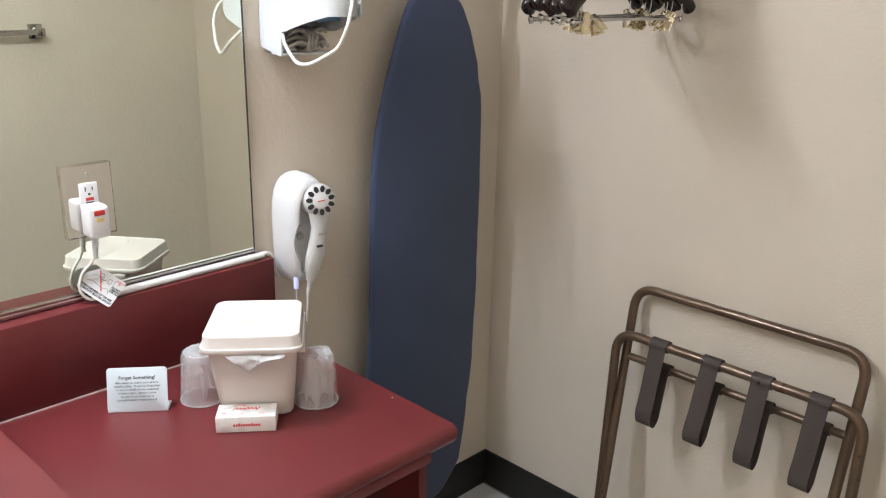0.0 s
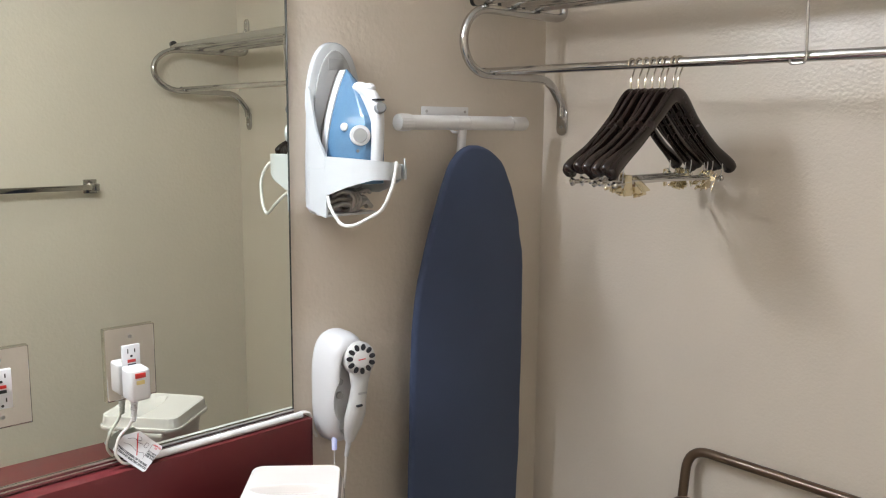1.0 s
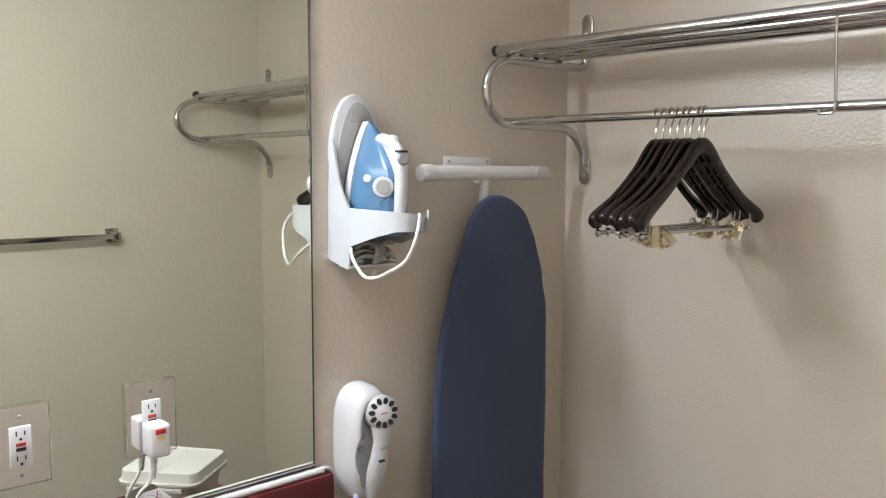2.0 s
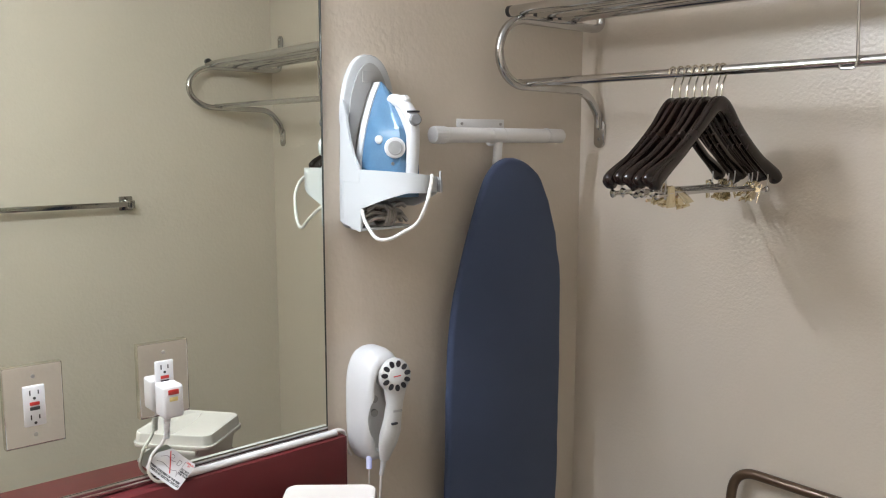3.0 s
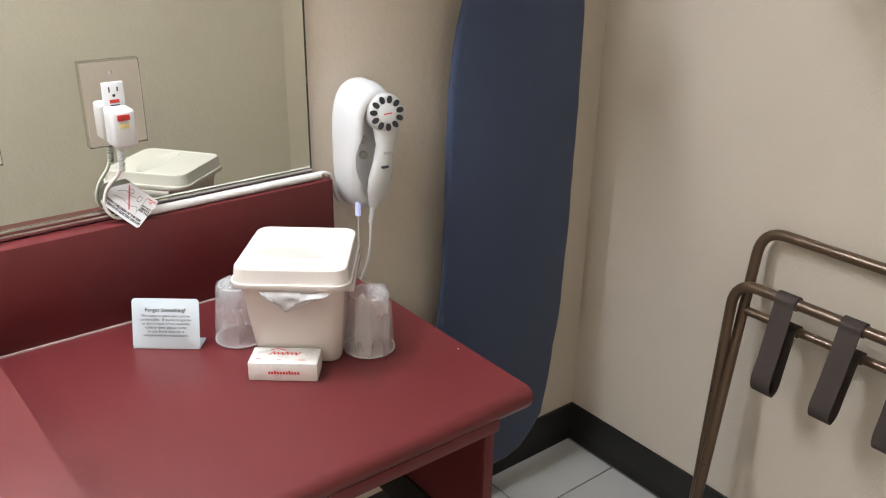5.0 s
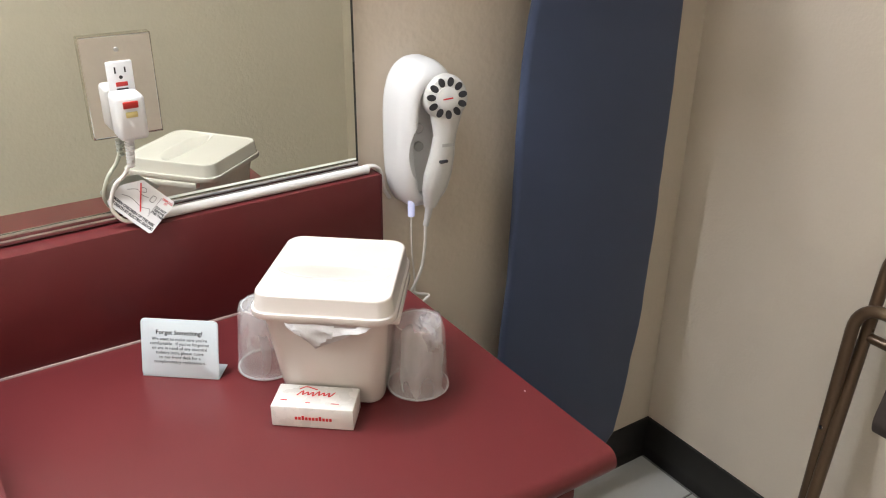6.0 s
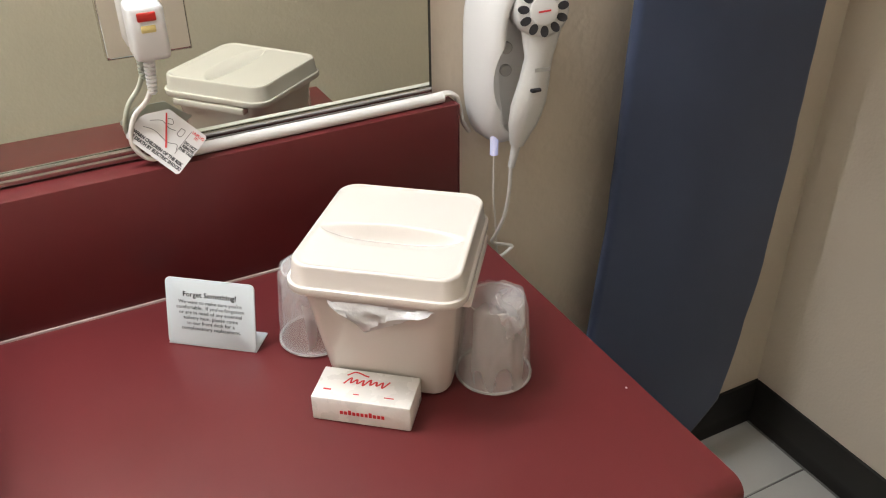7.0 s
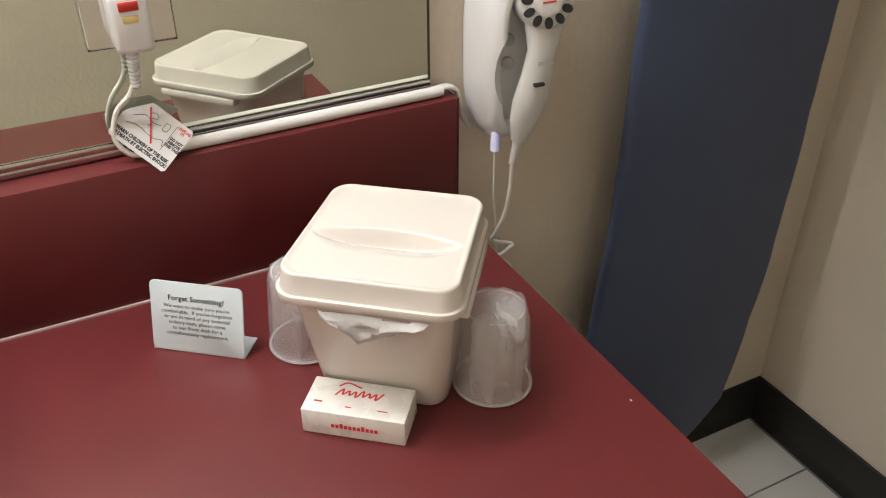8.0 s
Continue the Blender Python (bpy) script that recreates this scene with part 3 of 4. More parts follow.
tray = part("tray", tray_wall(0.004, tray_low, lambda p: 1.466 - 0.018 * (p.y + 0.752) / 0.15), SHELL, holder, world=True)
part("tray_floor", loft([[p + Vector((0, 0, z)) for p in [q * 0.985 + Vector((0, -0.01, 0)) for q in plan]] for z in (1.424, 1.430)]), SHELL, tray, world=True)
wing = [(0.016, 1.440), (0.074, 1.440), (0.075, 1.466), (0.056, 1.492), (0.042, 1.525), (0.033, 1.555), (0.027, 1.580), (0.021, 1.598), (0.016, 1.606)]
part("side_wing", slab(wing, lambda u, v, t: Vector((u, t, v)), -0.7525, -0.7470, 0.0012), SHELL, holder, world=True)
part("lower_shelf", box(0.034, 0.078, -0.748, -0.622, 1.3435, 1.349, 0.002), SHELL, holder, world=True)
part("cord_hook", loft([[Vector((x + dx, y, z)) for dx, z in ((0, 1.422), (0, z1), (0.004, z1), (0.004, 1.422))] for x, y, z1 in
                        ((0.164, -0.640, 1.450), (0.172, -0.634, 1.452), (0.178, -0.628, 1.444), (0.183, -0.634, 1.446), (0.189, -0.642, 1.464))]), SHELL, holder, world=True)

IRON_Y = IY + 0.008
iron = thing("steam_iron", (0.03, IRON_Y, 1.41), "blue and white steam iron standing in the holder", "iron")


def sole(z):
    t = min(1, max(0, (z - 1.46) / (1.642 - 1.46)))
    return 0.052 * max(0.0, 1 - t ** 1.6) ** 0.85 + 0.0012


def iron_ring(z, x0, x1, w0, w1, n=8):
    left = [Vector((x0 + (x1 - x0) * i / n, -(w0 + (w1 - w0) * (i / n) ** 1.4), 0)) for i in range(n + 1)]
    ring = left + [Vector((p.x, -p.y, 0)) for p in reversed(left)]
    return [p + Vector((0, IRON_Y, z)) for p in ring]


zs = [1.412 + (1.641 - 1.412) * (1 - (1 - i / 22) ** 1.6) for i in range(23)]
part("soleplate", loft([iron_ring(z, 0.0235, 0.031, sole(z), sole(z)) for z in zs]), STEEL, iron, "metal soleplate", world=True)
part("skirt", loft([iron_ring(z, 0.0312, 0.046, sole(z) + 0.001, sole(z) - 0.001) for z in zs]), WHITE, iron, "white skirt", world=True)


def ridge(z):
    t = min(1, max(0, (z - 1.52) / 0.12))
    return 0.141 - 0.091 * t ** 1.5


part("body", loft([iron_ring(z, 0.0462, ridge(z), max(0.001, sole(z) - 0.004), max(0.0008, min(0.023, sole(z) * 0.5))) for z in zs]), BLUE, iron, "translucent blue body", world=True, sharp=70)
grip = curve([(0.078, IRON_Y, 1.600), (0.094, IRON_Y, 1.603), (0.122, IRON_Y, 1.594), (0.144, IRON_Y, 1.572), (0.151, IRON_Y, 1.54), (0.150, IRON_Y, 1.49), (0.144, IRON_Y, 1.445), (0.128, IRON_Y, 1.425), (0.11, IRON_Y, 1.42)], 5)
part("handle", sweep(grip, lambda t: 0.008 + 0.0055 * math.sin(math.pi * min(1, 0.12 + t * 0.95)) ** 0.6, 16), WHITE, iron, "white handle", world=True, sharp=60)
part("handle_web", slab([(0.100, 1.425), (0.146, 1.440), (0.150, 1.49), (0.150, 1.54), (0.140, 1.575), (0.118, 1.592), (0.096, 1.590), (0.112, 1.55), (0.120, 1.50)], lambda u, v, t: Vector((u, t, v)), IRON_Y - 0.006, IRON_Y + 0.006, 0.002), WHITE, iron, world=True)
part("spray_nozzle", moved(lathe([(0.011, 0), (0.010, 0.010), (0.005, 0.014)], 16), Matrix.Translation((0.124, IRON_Y, 1.598)) @ pose(0, 0, 0, 0, 40, 0)), WHITE, iron, world=True)
part("steam_knob", disc((0.162, IRON_Y - 0.004, 1.562), (0.9, -0.35, 0.2), 0.0115, 0.011, 20, 0.002), DIAL, iron, "grey knob", world=True)
part("button_slot", box(0.146, 0.1635, IRON_Y - 0.012, IRON_Y + 0.008, 1.577, 1.581, 0.001), INK, iron, world=True)
dial = part("dial_ring", disc((0.121, IRON_Y - 0.0215, 1.509), (0.82, -0.57, 0), 0.0205, 0.019, 28, 0.002), WHITE, iron, "white temperature dial", world=True)
part("dial_cap", disc((0.1355, IRON_Y - 0.0317, 1.509), (0.82, -0.57, 0), 0.0140, 0.004, 24, 0.001), GREY, dial, world=True)
part("spray_button", disc((0.084, IRON_Y - 0.031, 1.525), (0.72, -0.69, 0), 0.0085, 0.012, 18, 0.002), WHITE, iron, world=True)
part("pilot_lamp", disc((0.120, IRON_Y - 0.0255, 1.478), (0.78, -0.62, 0), 0.0034, 0.008, 14), DIAL, iron, world=True)
loops = []
rng = random.Random(4)
for i in range(7):
    x, z = 0.036 + 0.006 * i, 1.358 + 0.012 * (i % 3) + rng.uniform(-0.002, 0.002)
    loops.append(sweep(curve([(x, -0.735 + rng.uniform(0, 0.008), z), (x + 0.008, -0.71, z + 0.010), (x + 0.010, -0.68, z + 0.004), (x + 0.006, -0.65, z + 0.011), (x, -0.632, z + rng.uniform(-0.004, 0.006))], 5), 0.0042, 7))
for y in (-0.690, -0.682, -0.674):
    loops.append(sweep([(0.060 + 0.028 * math.cos(a * math.tau / 16), y + 0.002 * math.sin(a * 2), 1.373 + 0.022 * math.sin(a * math.tau / 16)) for a in range(16)], 0.0042, 7, closed=True))
for loop in loops:
    part("cord_turn", loop, CORD_SHADED, iron, "turn of the wound white cord, coloured as in shade", world=True)
part("cord_loop", sweep(curve([(0.186, -0.664, 1.452), (0.212, -0.680, 1.456), (0.236, -0.704, 1.434), (0.240, -0.718, 1.403), (0.225, -0.727, 1.370), (0.197, -0.741, 1.350),
                               (0.168, -0.752, 1.336), (0.142, -0.760, 1.336), (0.118, -0.761, 1.353), (0.096, -0.757, 1.370), (0.078, -0.748, 1.386)], 6), 0.0036, 8), CORD, iron, "white cord hanging in a loop", world=True)

# ---- hair dryer ----
dryer = thing("wall_hair_dryer", (0.0, -0.675, 0.85), "white wall-mounted hair dryer with a pearl handset", "hair dryer")


def dryer_ring(x, grow, top, n=40):
    """Outline in the wall's plane at distance x: flat sides, domed top, tapered foot."""
    out = []
    y0, y1, z0, z1 = -0.746 - grow, -0.640 + grow, 0.846 - grow, top
    yc, w = (y0 + y1) / 2, (y1 - y0) / 2
    for k in range(n):
        a = k * math.tau / n
        c, s = math.cos(a), math.sin(a)
        e = 2 / 2.6 if s > 0 else 2 / 4.0
        y = yc + w * math.copysign(abs(c) ** e, c)
        zc = 0.985
        z = zc + ((z1 - zc) if s > 0 else (zc - z0)) * math.copysign(abs(s) ** e, s)
        if s < 0:
            y = yc + (y - yc) * (1 - 0.10 * abs(s) ** 2)
        out.append(Vector((x, y, z)))
    return out


part("mounting_plate", loft([dryer_ring(0.001, -0.004, 1.086), dryer_ring(0.012, -0.004, 1.086)]), RECESS, dryer, world=True)
hull = [dryer_ring(0.012, 0.0, 1.092), dryer_ring(0.046, -0.001, 1.091), dryer_ring(0.062, -0.003, 1.087), dryer_ring(0.074, -0.008, 1.080), dryer_ring(0.080, -0.014, 1.073), dryer_ring(0.082, -0.019, 1.066),
        dryer_ring(0.080, -0.0225, 1.060), dryer_ring(0.056, -0.0265, 1.054)]
for i, ring in enumerate(hull):
    for p in ring:
        p.z += max(0, p.x - 0.012) * 0.02
        low_k = max(0.0, (0.96 - p.z) / 0.12)
        p.x -= max(0, p.x - 0.03) * 0.35 * min(1, low_k)
scoop = bmesh.new()
bmesh.ops.create_uvsphere(scoop, u_segments=36, v_segments=20, radius=1.0)
scoop.transform(Matrix.Translation((0.090, -0.701, 0.952)) @ pose(0, 0, 0, -6, 0, 0) @ Matrix.Diagonal((0.034, 0.040, 0.062, 1)))
shell = part("shell", carved(loft(hull), scoop), WHITE, dryer, "glossy white housing", world=True, sharp=60)
for z in (0.985, 0.955):
    part("recess_button", disc((0.054, -0.708, z), (1, -0.2, 0), 0.008, 0.0055, 18, 0.001), GREY, shell, world=True)
spine = [(0.085, -0.674, 1.036), (0.087, -0.676, 1.010), (0.090, -0.680, 0.980), (0.093, -0.688, 0.950), (0.094, -0.695, 0.920), (0.092, -0.700, 0.895), (0.089, -0.704, 0.874), (0.087, -0.706, 0.862)]
wides = [0.034, 0.028, 0.0200, 0.0215, 0.0255, 0.0220, 0.014, 0.009]


def hand_ring(i):
    p, w = Vector(spine[i]), wides[i]
    return [p + Vector((0.017 * (0.5 + w / 0.068) * math.sin(a * math.tau / 20), w * math.cos(a * math.tau / 20), 0)) for a in range(20)]


hand = part("handset", loft([hand_ring(i) for i in range(len(spine))]), HANDSET, dryer, "pearl grey handset", world=True)
head_m = Matrix.Translation((0.072, -0.675, 1.037)) @ Vector((1, -0.30, 0.12)).to_track_quat("Z", "Y").to_matrix().to_4x4()
part("head", moved(lathe([(0.030, -0.012), (0.0355, -0.004), (0.0360, 0.018), (0.0335, 0.027), (0.029, 0.0305), (0.012, 0.0315)], 40), head_m), HANDSET, hand, world=True)
for k in range(11):
    a = k * math.tau / 11 + 0.2
    petal = slab([(0.0052 * math.cos(t * math.tau / 12), 0.0072 * math.sin(t * math.tau / 12)) for t in range(12)], lambda u, v, t: Vector((u, v, t)), 0.029, 0.0322)
    part("air_slot", moved(petal, head_m @ pose(0, 0, 0, 0, 0, math.degrees(a) - 90) @ Matrix.Translation((0, 0.0252, -0.0006))), INK, hand, world=True)
cap = part("centre_cap", moved(lathe([(0.0178, 0.029), (0.0173, 0.0345), (0.012, 0.036)], 28), head_m), RECESS, hand, world=True)
part("red_mark", bar(-0.008, 0.008, -0.0011, 0.0011, head_m @ pose(0, 0, 0.0361, 0, 0, 6)), RED, hand, world=True)
part("printed_mark", bar(-0.010, 0.010, -0.0025, 0.0025, Matrix.Translation((0.1085, -0.686, 0.968)) @ pose(0, 0, 0, 90, 0, 78)), GREY, hand, world=True)
part("switch", box(0.104, 0.1115, -0.701, -0.687, 0.940, 0.9445, 0.0015), INK, hand, "dark sliding switch", world=True)
part("strain_relief", sweep(curve([(0.087, -0.706, 0.868), (0.086, -0.708, 0.852), (0.084, -0.712, 0.828)], 4), lambda t: 0.0072 - 0.0025 * t, 12), HANDSET, hand, world=True)
part("night_light", sweep([(0.055, -0.722, 0.866), (0.055, -0.722, 0.837)], 0.0058, 12), NIGHT, dryer, "small glowing blue night light", world=True)
coil = [(0.084, -0.712, 0.830), (0.080, -0.711, 0.79), (0.070, -0.711, 0.745), (0.050, -0.712, 0.705), (0.034, -0.708, 0.680)]
for i in range(40):
    a = i * math.tau / 12 + 2.2
    coil.append((0.028 - 0.010 * math.cos(a), -0.688 + 0.016 * math.sin(a), 0.665 - 0.0042 * i))
part("handset_cord", sweep(curve(coil, 4), 0.0028, 8), CORD, dryer, "white coiled cord", world=True)
part("thin_cord", sweep(curve([(0.055, -0.722, 0.839), (0.050, -0.718, 0.77), (0.036, -0.706, 0.72), (0.026, -0.696, 0.66), (0.018, -0.688, 0.62), (0.016, -0.676, 0.59)], 6), 0.0016, 6), CORD, dryer, world=True)
part("cord_cover", sag(sweep([(0.026, -0.785, 0.9222), (0.026, -1.118, 0.9222)], 0.0072, 14)), TUBE, dryer, "white cord cover on the splashback", world=True)
for off in (0.0, 0.0065):
    part("supply_cord", sweep(curve([(0.020 + off, -0.790, 0.9245), (0.020 + off, -0.776, 0.9245), (0.019 + off, -0.764, 0.918), (0.016 + off, -0.757, 0.900), (0.012 + off * 0.6, -0.750, 0.878), (0.010 + off * 0.4, -0.738, 0.858)], 6), 0.0030, 8),
         CORD, dryer, "thin white supply cord", world=True)
part("supply_cord", sweep(curve([(0.026, -1.112, 0.9222), (0.028, -1.130, 0.9190), (0.028, -1.148, 0.9175), (0.028, -1.166, 0.9215), (0.026, -1.178, 0.942), (0.025, -1.170, 0.970), (0.030, -1.154, 0.988), (0.033, -1.1450, 1.006)], 8), 0.0029, 10),
     CORD, dryer, "white supply cord in a loop", world=True)
plug_b = part("safety_plug", box(0.0185, 0.060, -1.1590, -1.1215, 1.040, 1.099, 0.006, 3), WHITE, dryer, "white safety plug with red and yellow buttons", world=True)
part("test_button", box(0.0585, 0.0620, -1.1500, -1.1310, 1.083, 1.092, 0.0012), REDKEY, plug_b, "red button", world=True)
part("reset_button", box(0.0585, 0.0614, -1.1480, -1.1330, 1.071, 1.0785, 0.0012), YELLOWKEY, plug_b, "yellow button", world=True)
prof = [(0.003, -0.046)]
for i in range(9):
    r = 0.0052 + 0.0014 * i / 8
    prof += [(r, -0.044 + 0.0044 * i), (r, -0.0418 + 0.0044 * i), (r - 0.0022, -0.0416 + 0.0044 * i), (r - 0.0022, -0.0398 + 0.0044 * i)]
part("cord_sleeve", moved(lathe(prof + [(0.006, 0.0)], 18), Matrix.Translation((0.033, -1.1425, 1.042)) @ pose(0, 0, 0, -4, 0, 0)), WHITE, plug_b, "ribbed cord sleeve", world=True)
TAG_U, TAG_V = Vector((0.416, 0.635, -0.650)).normalized(), Vector((-0.195, 0.762, 0.619))
tag_n = TAG_U.cross(TAG_V).normalized()
TAG_V = tag_n.cross(TAG_U).normalized() * 1.0
TAG_U = TAG_U * 0.84
tag_m = Matrix(((TAG_U.x, TAG_V.x, tag_n.x, 0.0299), (TAG_U.y, TAG_V.y, tag_n.y, -1.1400), (TAG_U.z, TAG_V.z, tag_n.z, 0.9420), (0, 0, 0, 1)))


def curl(u):
    return 3.2 * (u - 0.005) ** 2


def tag_side(u):
    """Lower and upper edge of the tag, with its cut corner and rounded ends."""
    r = 0.003 * max(0.0, (abs(u) - 0.039) / 0.003) ** 2
    return -0.0275 + r, 0.0275 - r - max(0.0, -0.020 - u) * 1.1


strip = []
for i in range(29):
    u = -0.042 + 0.084 * i / 28
    lo, hi = tag_side(u)
    strip.append([Vector((u, lo, curl(u))), Vector((u, hi, curl(u))), Vector((u, hi, curl(u) + 0.0005)), Vector((u, lo, curl(u) + 0.0005))])
tag = part("warning_tag", moved(loft(strip), tag_m), WHITE, dryer, "white paper warning tag", world=True)


def curled(bm):
    for v in bm.verts:
        v.co.z += curl(v.co.x) + 0.0007
    return moved(bm, tag_m)


part("black_print", curled(join(lettering("WARN CHILDREN OF THE RISK\nOF DEATH BY ELECTRIC SHOCK!", 0.0054, pose(0.000, -0.0175, 0), bold=0.06),
                               lettering("DO NOT\nREMOVE\nTHIS TAG!", 0.0046, pose(0.0315, 0.006, 0), "CENTER", 0.95, 0.06))), INK, tag, world=True)
lines = [sweep(curve(p, 5), 0.0004, 4) for p in (
    [(-0.030, 0.004, 0), (-0.018, 0.012, 0), (-0.006, 0.010, 0), (0.004, 0.012, 0)], [(-0.032, -0.006, 0), (-0.018, -0.002, 0), (0.004, -0.004, 0), (0.016, 0.000, 0), (0.020, -0.006, 0)],
    [(0.008, 0.018, 0), (0.014, 0.018, 0), (0.014, 0.010, 0), (0.008, 0.010, 0), (0.008, 0.018, 0)], [(0.021, 0.022, 0), (0.021, 0.0, 0), (0.021, -0.010, 0)], [(-0.014, 0.018, 0), (-0.008, 0.020, 0), (-0.004, 0.016, 0), (-0.010, 0.013, 0)])]
part("line_drawing", curled(join(*lines)), INK, tag, world=True)
cross = moved(box(-0.001, 0.001, -0.021, 0.021, 0, 0.0004), pose(-0.006, 0.006, 0.0002, 0, 0, 40))
part("red_cross_line", curled(cross), RED, tag, world=True)
part("red_print", curled(join(lettering("UNPLUG\nIT!", 0.0046, pose(0.0315, 0.0205, 0), "CENTER", 0.95, 0.04))), RED, tag, world=True)

# ---- ironing board on its hook ----
BY = -0.329
board = thing("ironing_board", (0.05, BY, 0.10), "navy covered ironing board hanging from a wall hook", "ironing board")


def along(keys, z):
    for (a, wa), (b, wb) in zip(keys, keys[1:]):
        if a <= z <= b:
            return wa + (wb - wa) * (z - a) / (b - a)
    return keys[0][1] if z < keys[0][0] else keys[-1][1]


SIDE_L = [(0.100, -0.400), (0.115, -0.470), (0.14, -0.512), (0.20, -0.542), (0.30, -0.546), (0.49, -0.536), (0.68, -0.520), (0.94, -0.516), (1.07, -0.511), (1.165, -0.499), (1.21, -0.486), (1.29, -0.462),
          (1.37, -0.434), (1.43, -0.408), (1.45, -0.396), (1.470, -0.374), (1.480, -0.350), (1.483, -0.338)]
SIDE_R = [(0.100, -0.320), (0.115, -0.268), (0.155, -0.228), (0.19, -0.200), (0.25, -0.188), (0.48, -0.158), (0.71, -0.150), (0.97, -0.149), (1.15, -0.151), (1.20, -0.153), (1.29, -0.169),
          (1.37, -0.195), (1.43, -0.226), (1.45, -0.241), (1.470, -0.274), (1.480, -0.302), (1.483, -0.318)]


def face_x(z):
    return 0.078


heights = [0.10, 0.102, 0.106, 0.114, 0.125, 0.14, 0.16, 0.19] + [0.22 + i * 0.04 for i in range(30)] + [1.395, 1.41, 1.43, 1.445, 1.46, 1.468, 1.474, 1.479, 1.483]
edge_r = [(along(SIDE_R, z) + 0.0034 * noise.noise((z * 17, 0, 1)) + 0.0014 * noise.noise((z * 45, 0, 5)), z) for z in heights]
edge_l = [(along(SIDE_L, z) + 0.0018 * noise.noise((z * 13, 4, 1)), z) for z in heights]
rim2d = edge_r + edge_l[::-1]


def rim_ring(inset, dx):
    out = []
    for i, (y, z) in enumerate(rim2d):
        ya, za = rim2d[i - 1]
        yb, zb = rim2d[(i + 1) % len(rim2d)]
        n = Vector((zb - za, -(yb - ya), 0)).normalized()
        yy, zz = y - n.x * inset, z - n.y * inset
        out.append(Vector((face_x(z) + dx, yy, zz)))
    return out


pad = loft([rim_ring(0.020, -0.024), rim_ring(0.006, -0.023), rim_ring(0.0, -0.016), rim_ring(0.0, -0.008), rim_ring(0.003, -0.002), rim_ring(0.009, 0.0)])
part("padded_cover", pad, NAVY, board, "navy cotton cover", world=True, sharp=80)
bar_z, bar_x = 1.535, 0.050
foot = part("foot_bar", sweep([(bar_x, -0.512, bar_z), (bar_x, -0.42, bar_z), (bar_x, -0.18, bar_z - 0.001)], 0.0168, 18), TUBE, board, "white tube foot bar", world=True)
part("ribbed_cap", moved(loft([[Vector((r * (1 + 0.05 * (k % 2)) * math.cos(k * math.tau / 36), r * (1 + 0.05 * (k % 2)) * math.sin(k * math.tau / 36), z)) for k in range(36)]
                               for r, z in ((0.012, 0), (0.0175, 0.002), (0.0185, 0.010), (0.0182, 0.034), (0.0170, 0.037))]), Matrix.Translation((bar_x, -0.545, bar_z)) @ pose(0, 0, 0, -90, 0, 0)), TUBE, foot, "ribbed white end cap", world=True)
part("end_cap", sweep([(bar_x, -0.183, bar_z - 0.001), (bar_x, -0.135, bar_z - 0.001), (bar_x, -0.128, bar_z - 0.001)], lambda t: 0.0172 if t < 0.9 else 0.012, 18), TUBE, foot, world=True)
part("collar", sweep([(bar_x, -0.372, bar_z), (bar_x, -0.366, bar_z)], 0.0172, 18), TUBE, foot, world=True)
for y, r in ((-0.333, 0.0173), (-0.186, 0.0179), (-0.507, 0.0174)):
    part("ring", sweep([(bar_x, y - 0.0014, bar_z), (bar_x, y + 0.0014, bar_z)], r, 18), TUBE, foot, world=True)
part("leg", sweep([(bar_x, -0.346, bar_z), (0.044, -0.348, 1.44), (0.032, -0.345, 0.9), (0.026, -0.34, 0.35)], 0.0105, 12), TUBE, board, "white tube leg", world=True)
hook_plate = thing("wall_hook", (0, -0.358, 1.545), "white wall hook plate holding the ironing board", "hook")
part("plate", box(0.0005, 0.005, -0.433, -0.284, 1.528, 1.572, 0.0015), TUBE, hook_plate, world=True)
for y in (-0.420, -0.297):
    part("screw", disc((0.0048, y, 1.561), (1, 0, 0), 0.0035, 0.002, 12), STEEL, hook_plate, world=True)
for y in (-0.349,):
    part("hook", sweep(fillet([(0.004, y, 1.530), (0.020, y, 1.512), (0.048, y, 1.5135), (0.058, y, 1.516)], 0.008, 4), 0.0032, 8), TUBE, hook_plate, world=True)

# ---- folded luggage rack leaning on the wall ----
lug = thing("luggage_rack", (0.77, -0.12, 0), "folded bronze metal luggage rack with brown straps", "luggage rack")
R = 0.0112


def hoop(xa, xb, fa, fb, top, foot_, corner):
    """An upside-down U: two legs and a top bar in a leaning plane."""
    (yt, zt), (yf, zf) = top, foot_
    return sweep(fillet([(fa, yf, zf), (xa, yt, zt), (xb, yt, zt), (fb, yf, zf)], corner, 8), R, 14)


back = part("back_frame", hoop(0.496, 1.040, 0.530, 1.036, (-0.030, 0.792), (-0.192, 0.012), 0.055), BRONZE, lug, "bronze tube frame", world=True)
front = part("front_frame", hoop(0.494, 1.072, 0.490, 1.076, (-0.096, 0.693), (-0.118, 0.012), 0.055), BRONZE, lug, "bronze tube frame", world=True)
part("cross_bar", sweep([(0.503, -0.065, 0.622), (1.040, -0.065, 0.622)], 0.0095, 12), BRONZE, back, world=True)
part("cross_bar", sweep([(0.491, -0.114, 0.15), (1.075, -0.114, 0.15)], 0.0095, 12), BRONZE, front, world=True)
for x in (0.5303, 1.0361):
    part("foot_cap", sweep([(x, -0.1945, 0.001), (x, -0.190, 0.024)], R + 0.0018, 12), BLACK, back, world=True)
for x in (0.490, 1.076):
    part("foot_cap", sweep([(x, -0.1182, 0.001), (x, -0.1175, 0.024)], R + 0.0018, 12), BLACK, front, world=True)
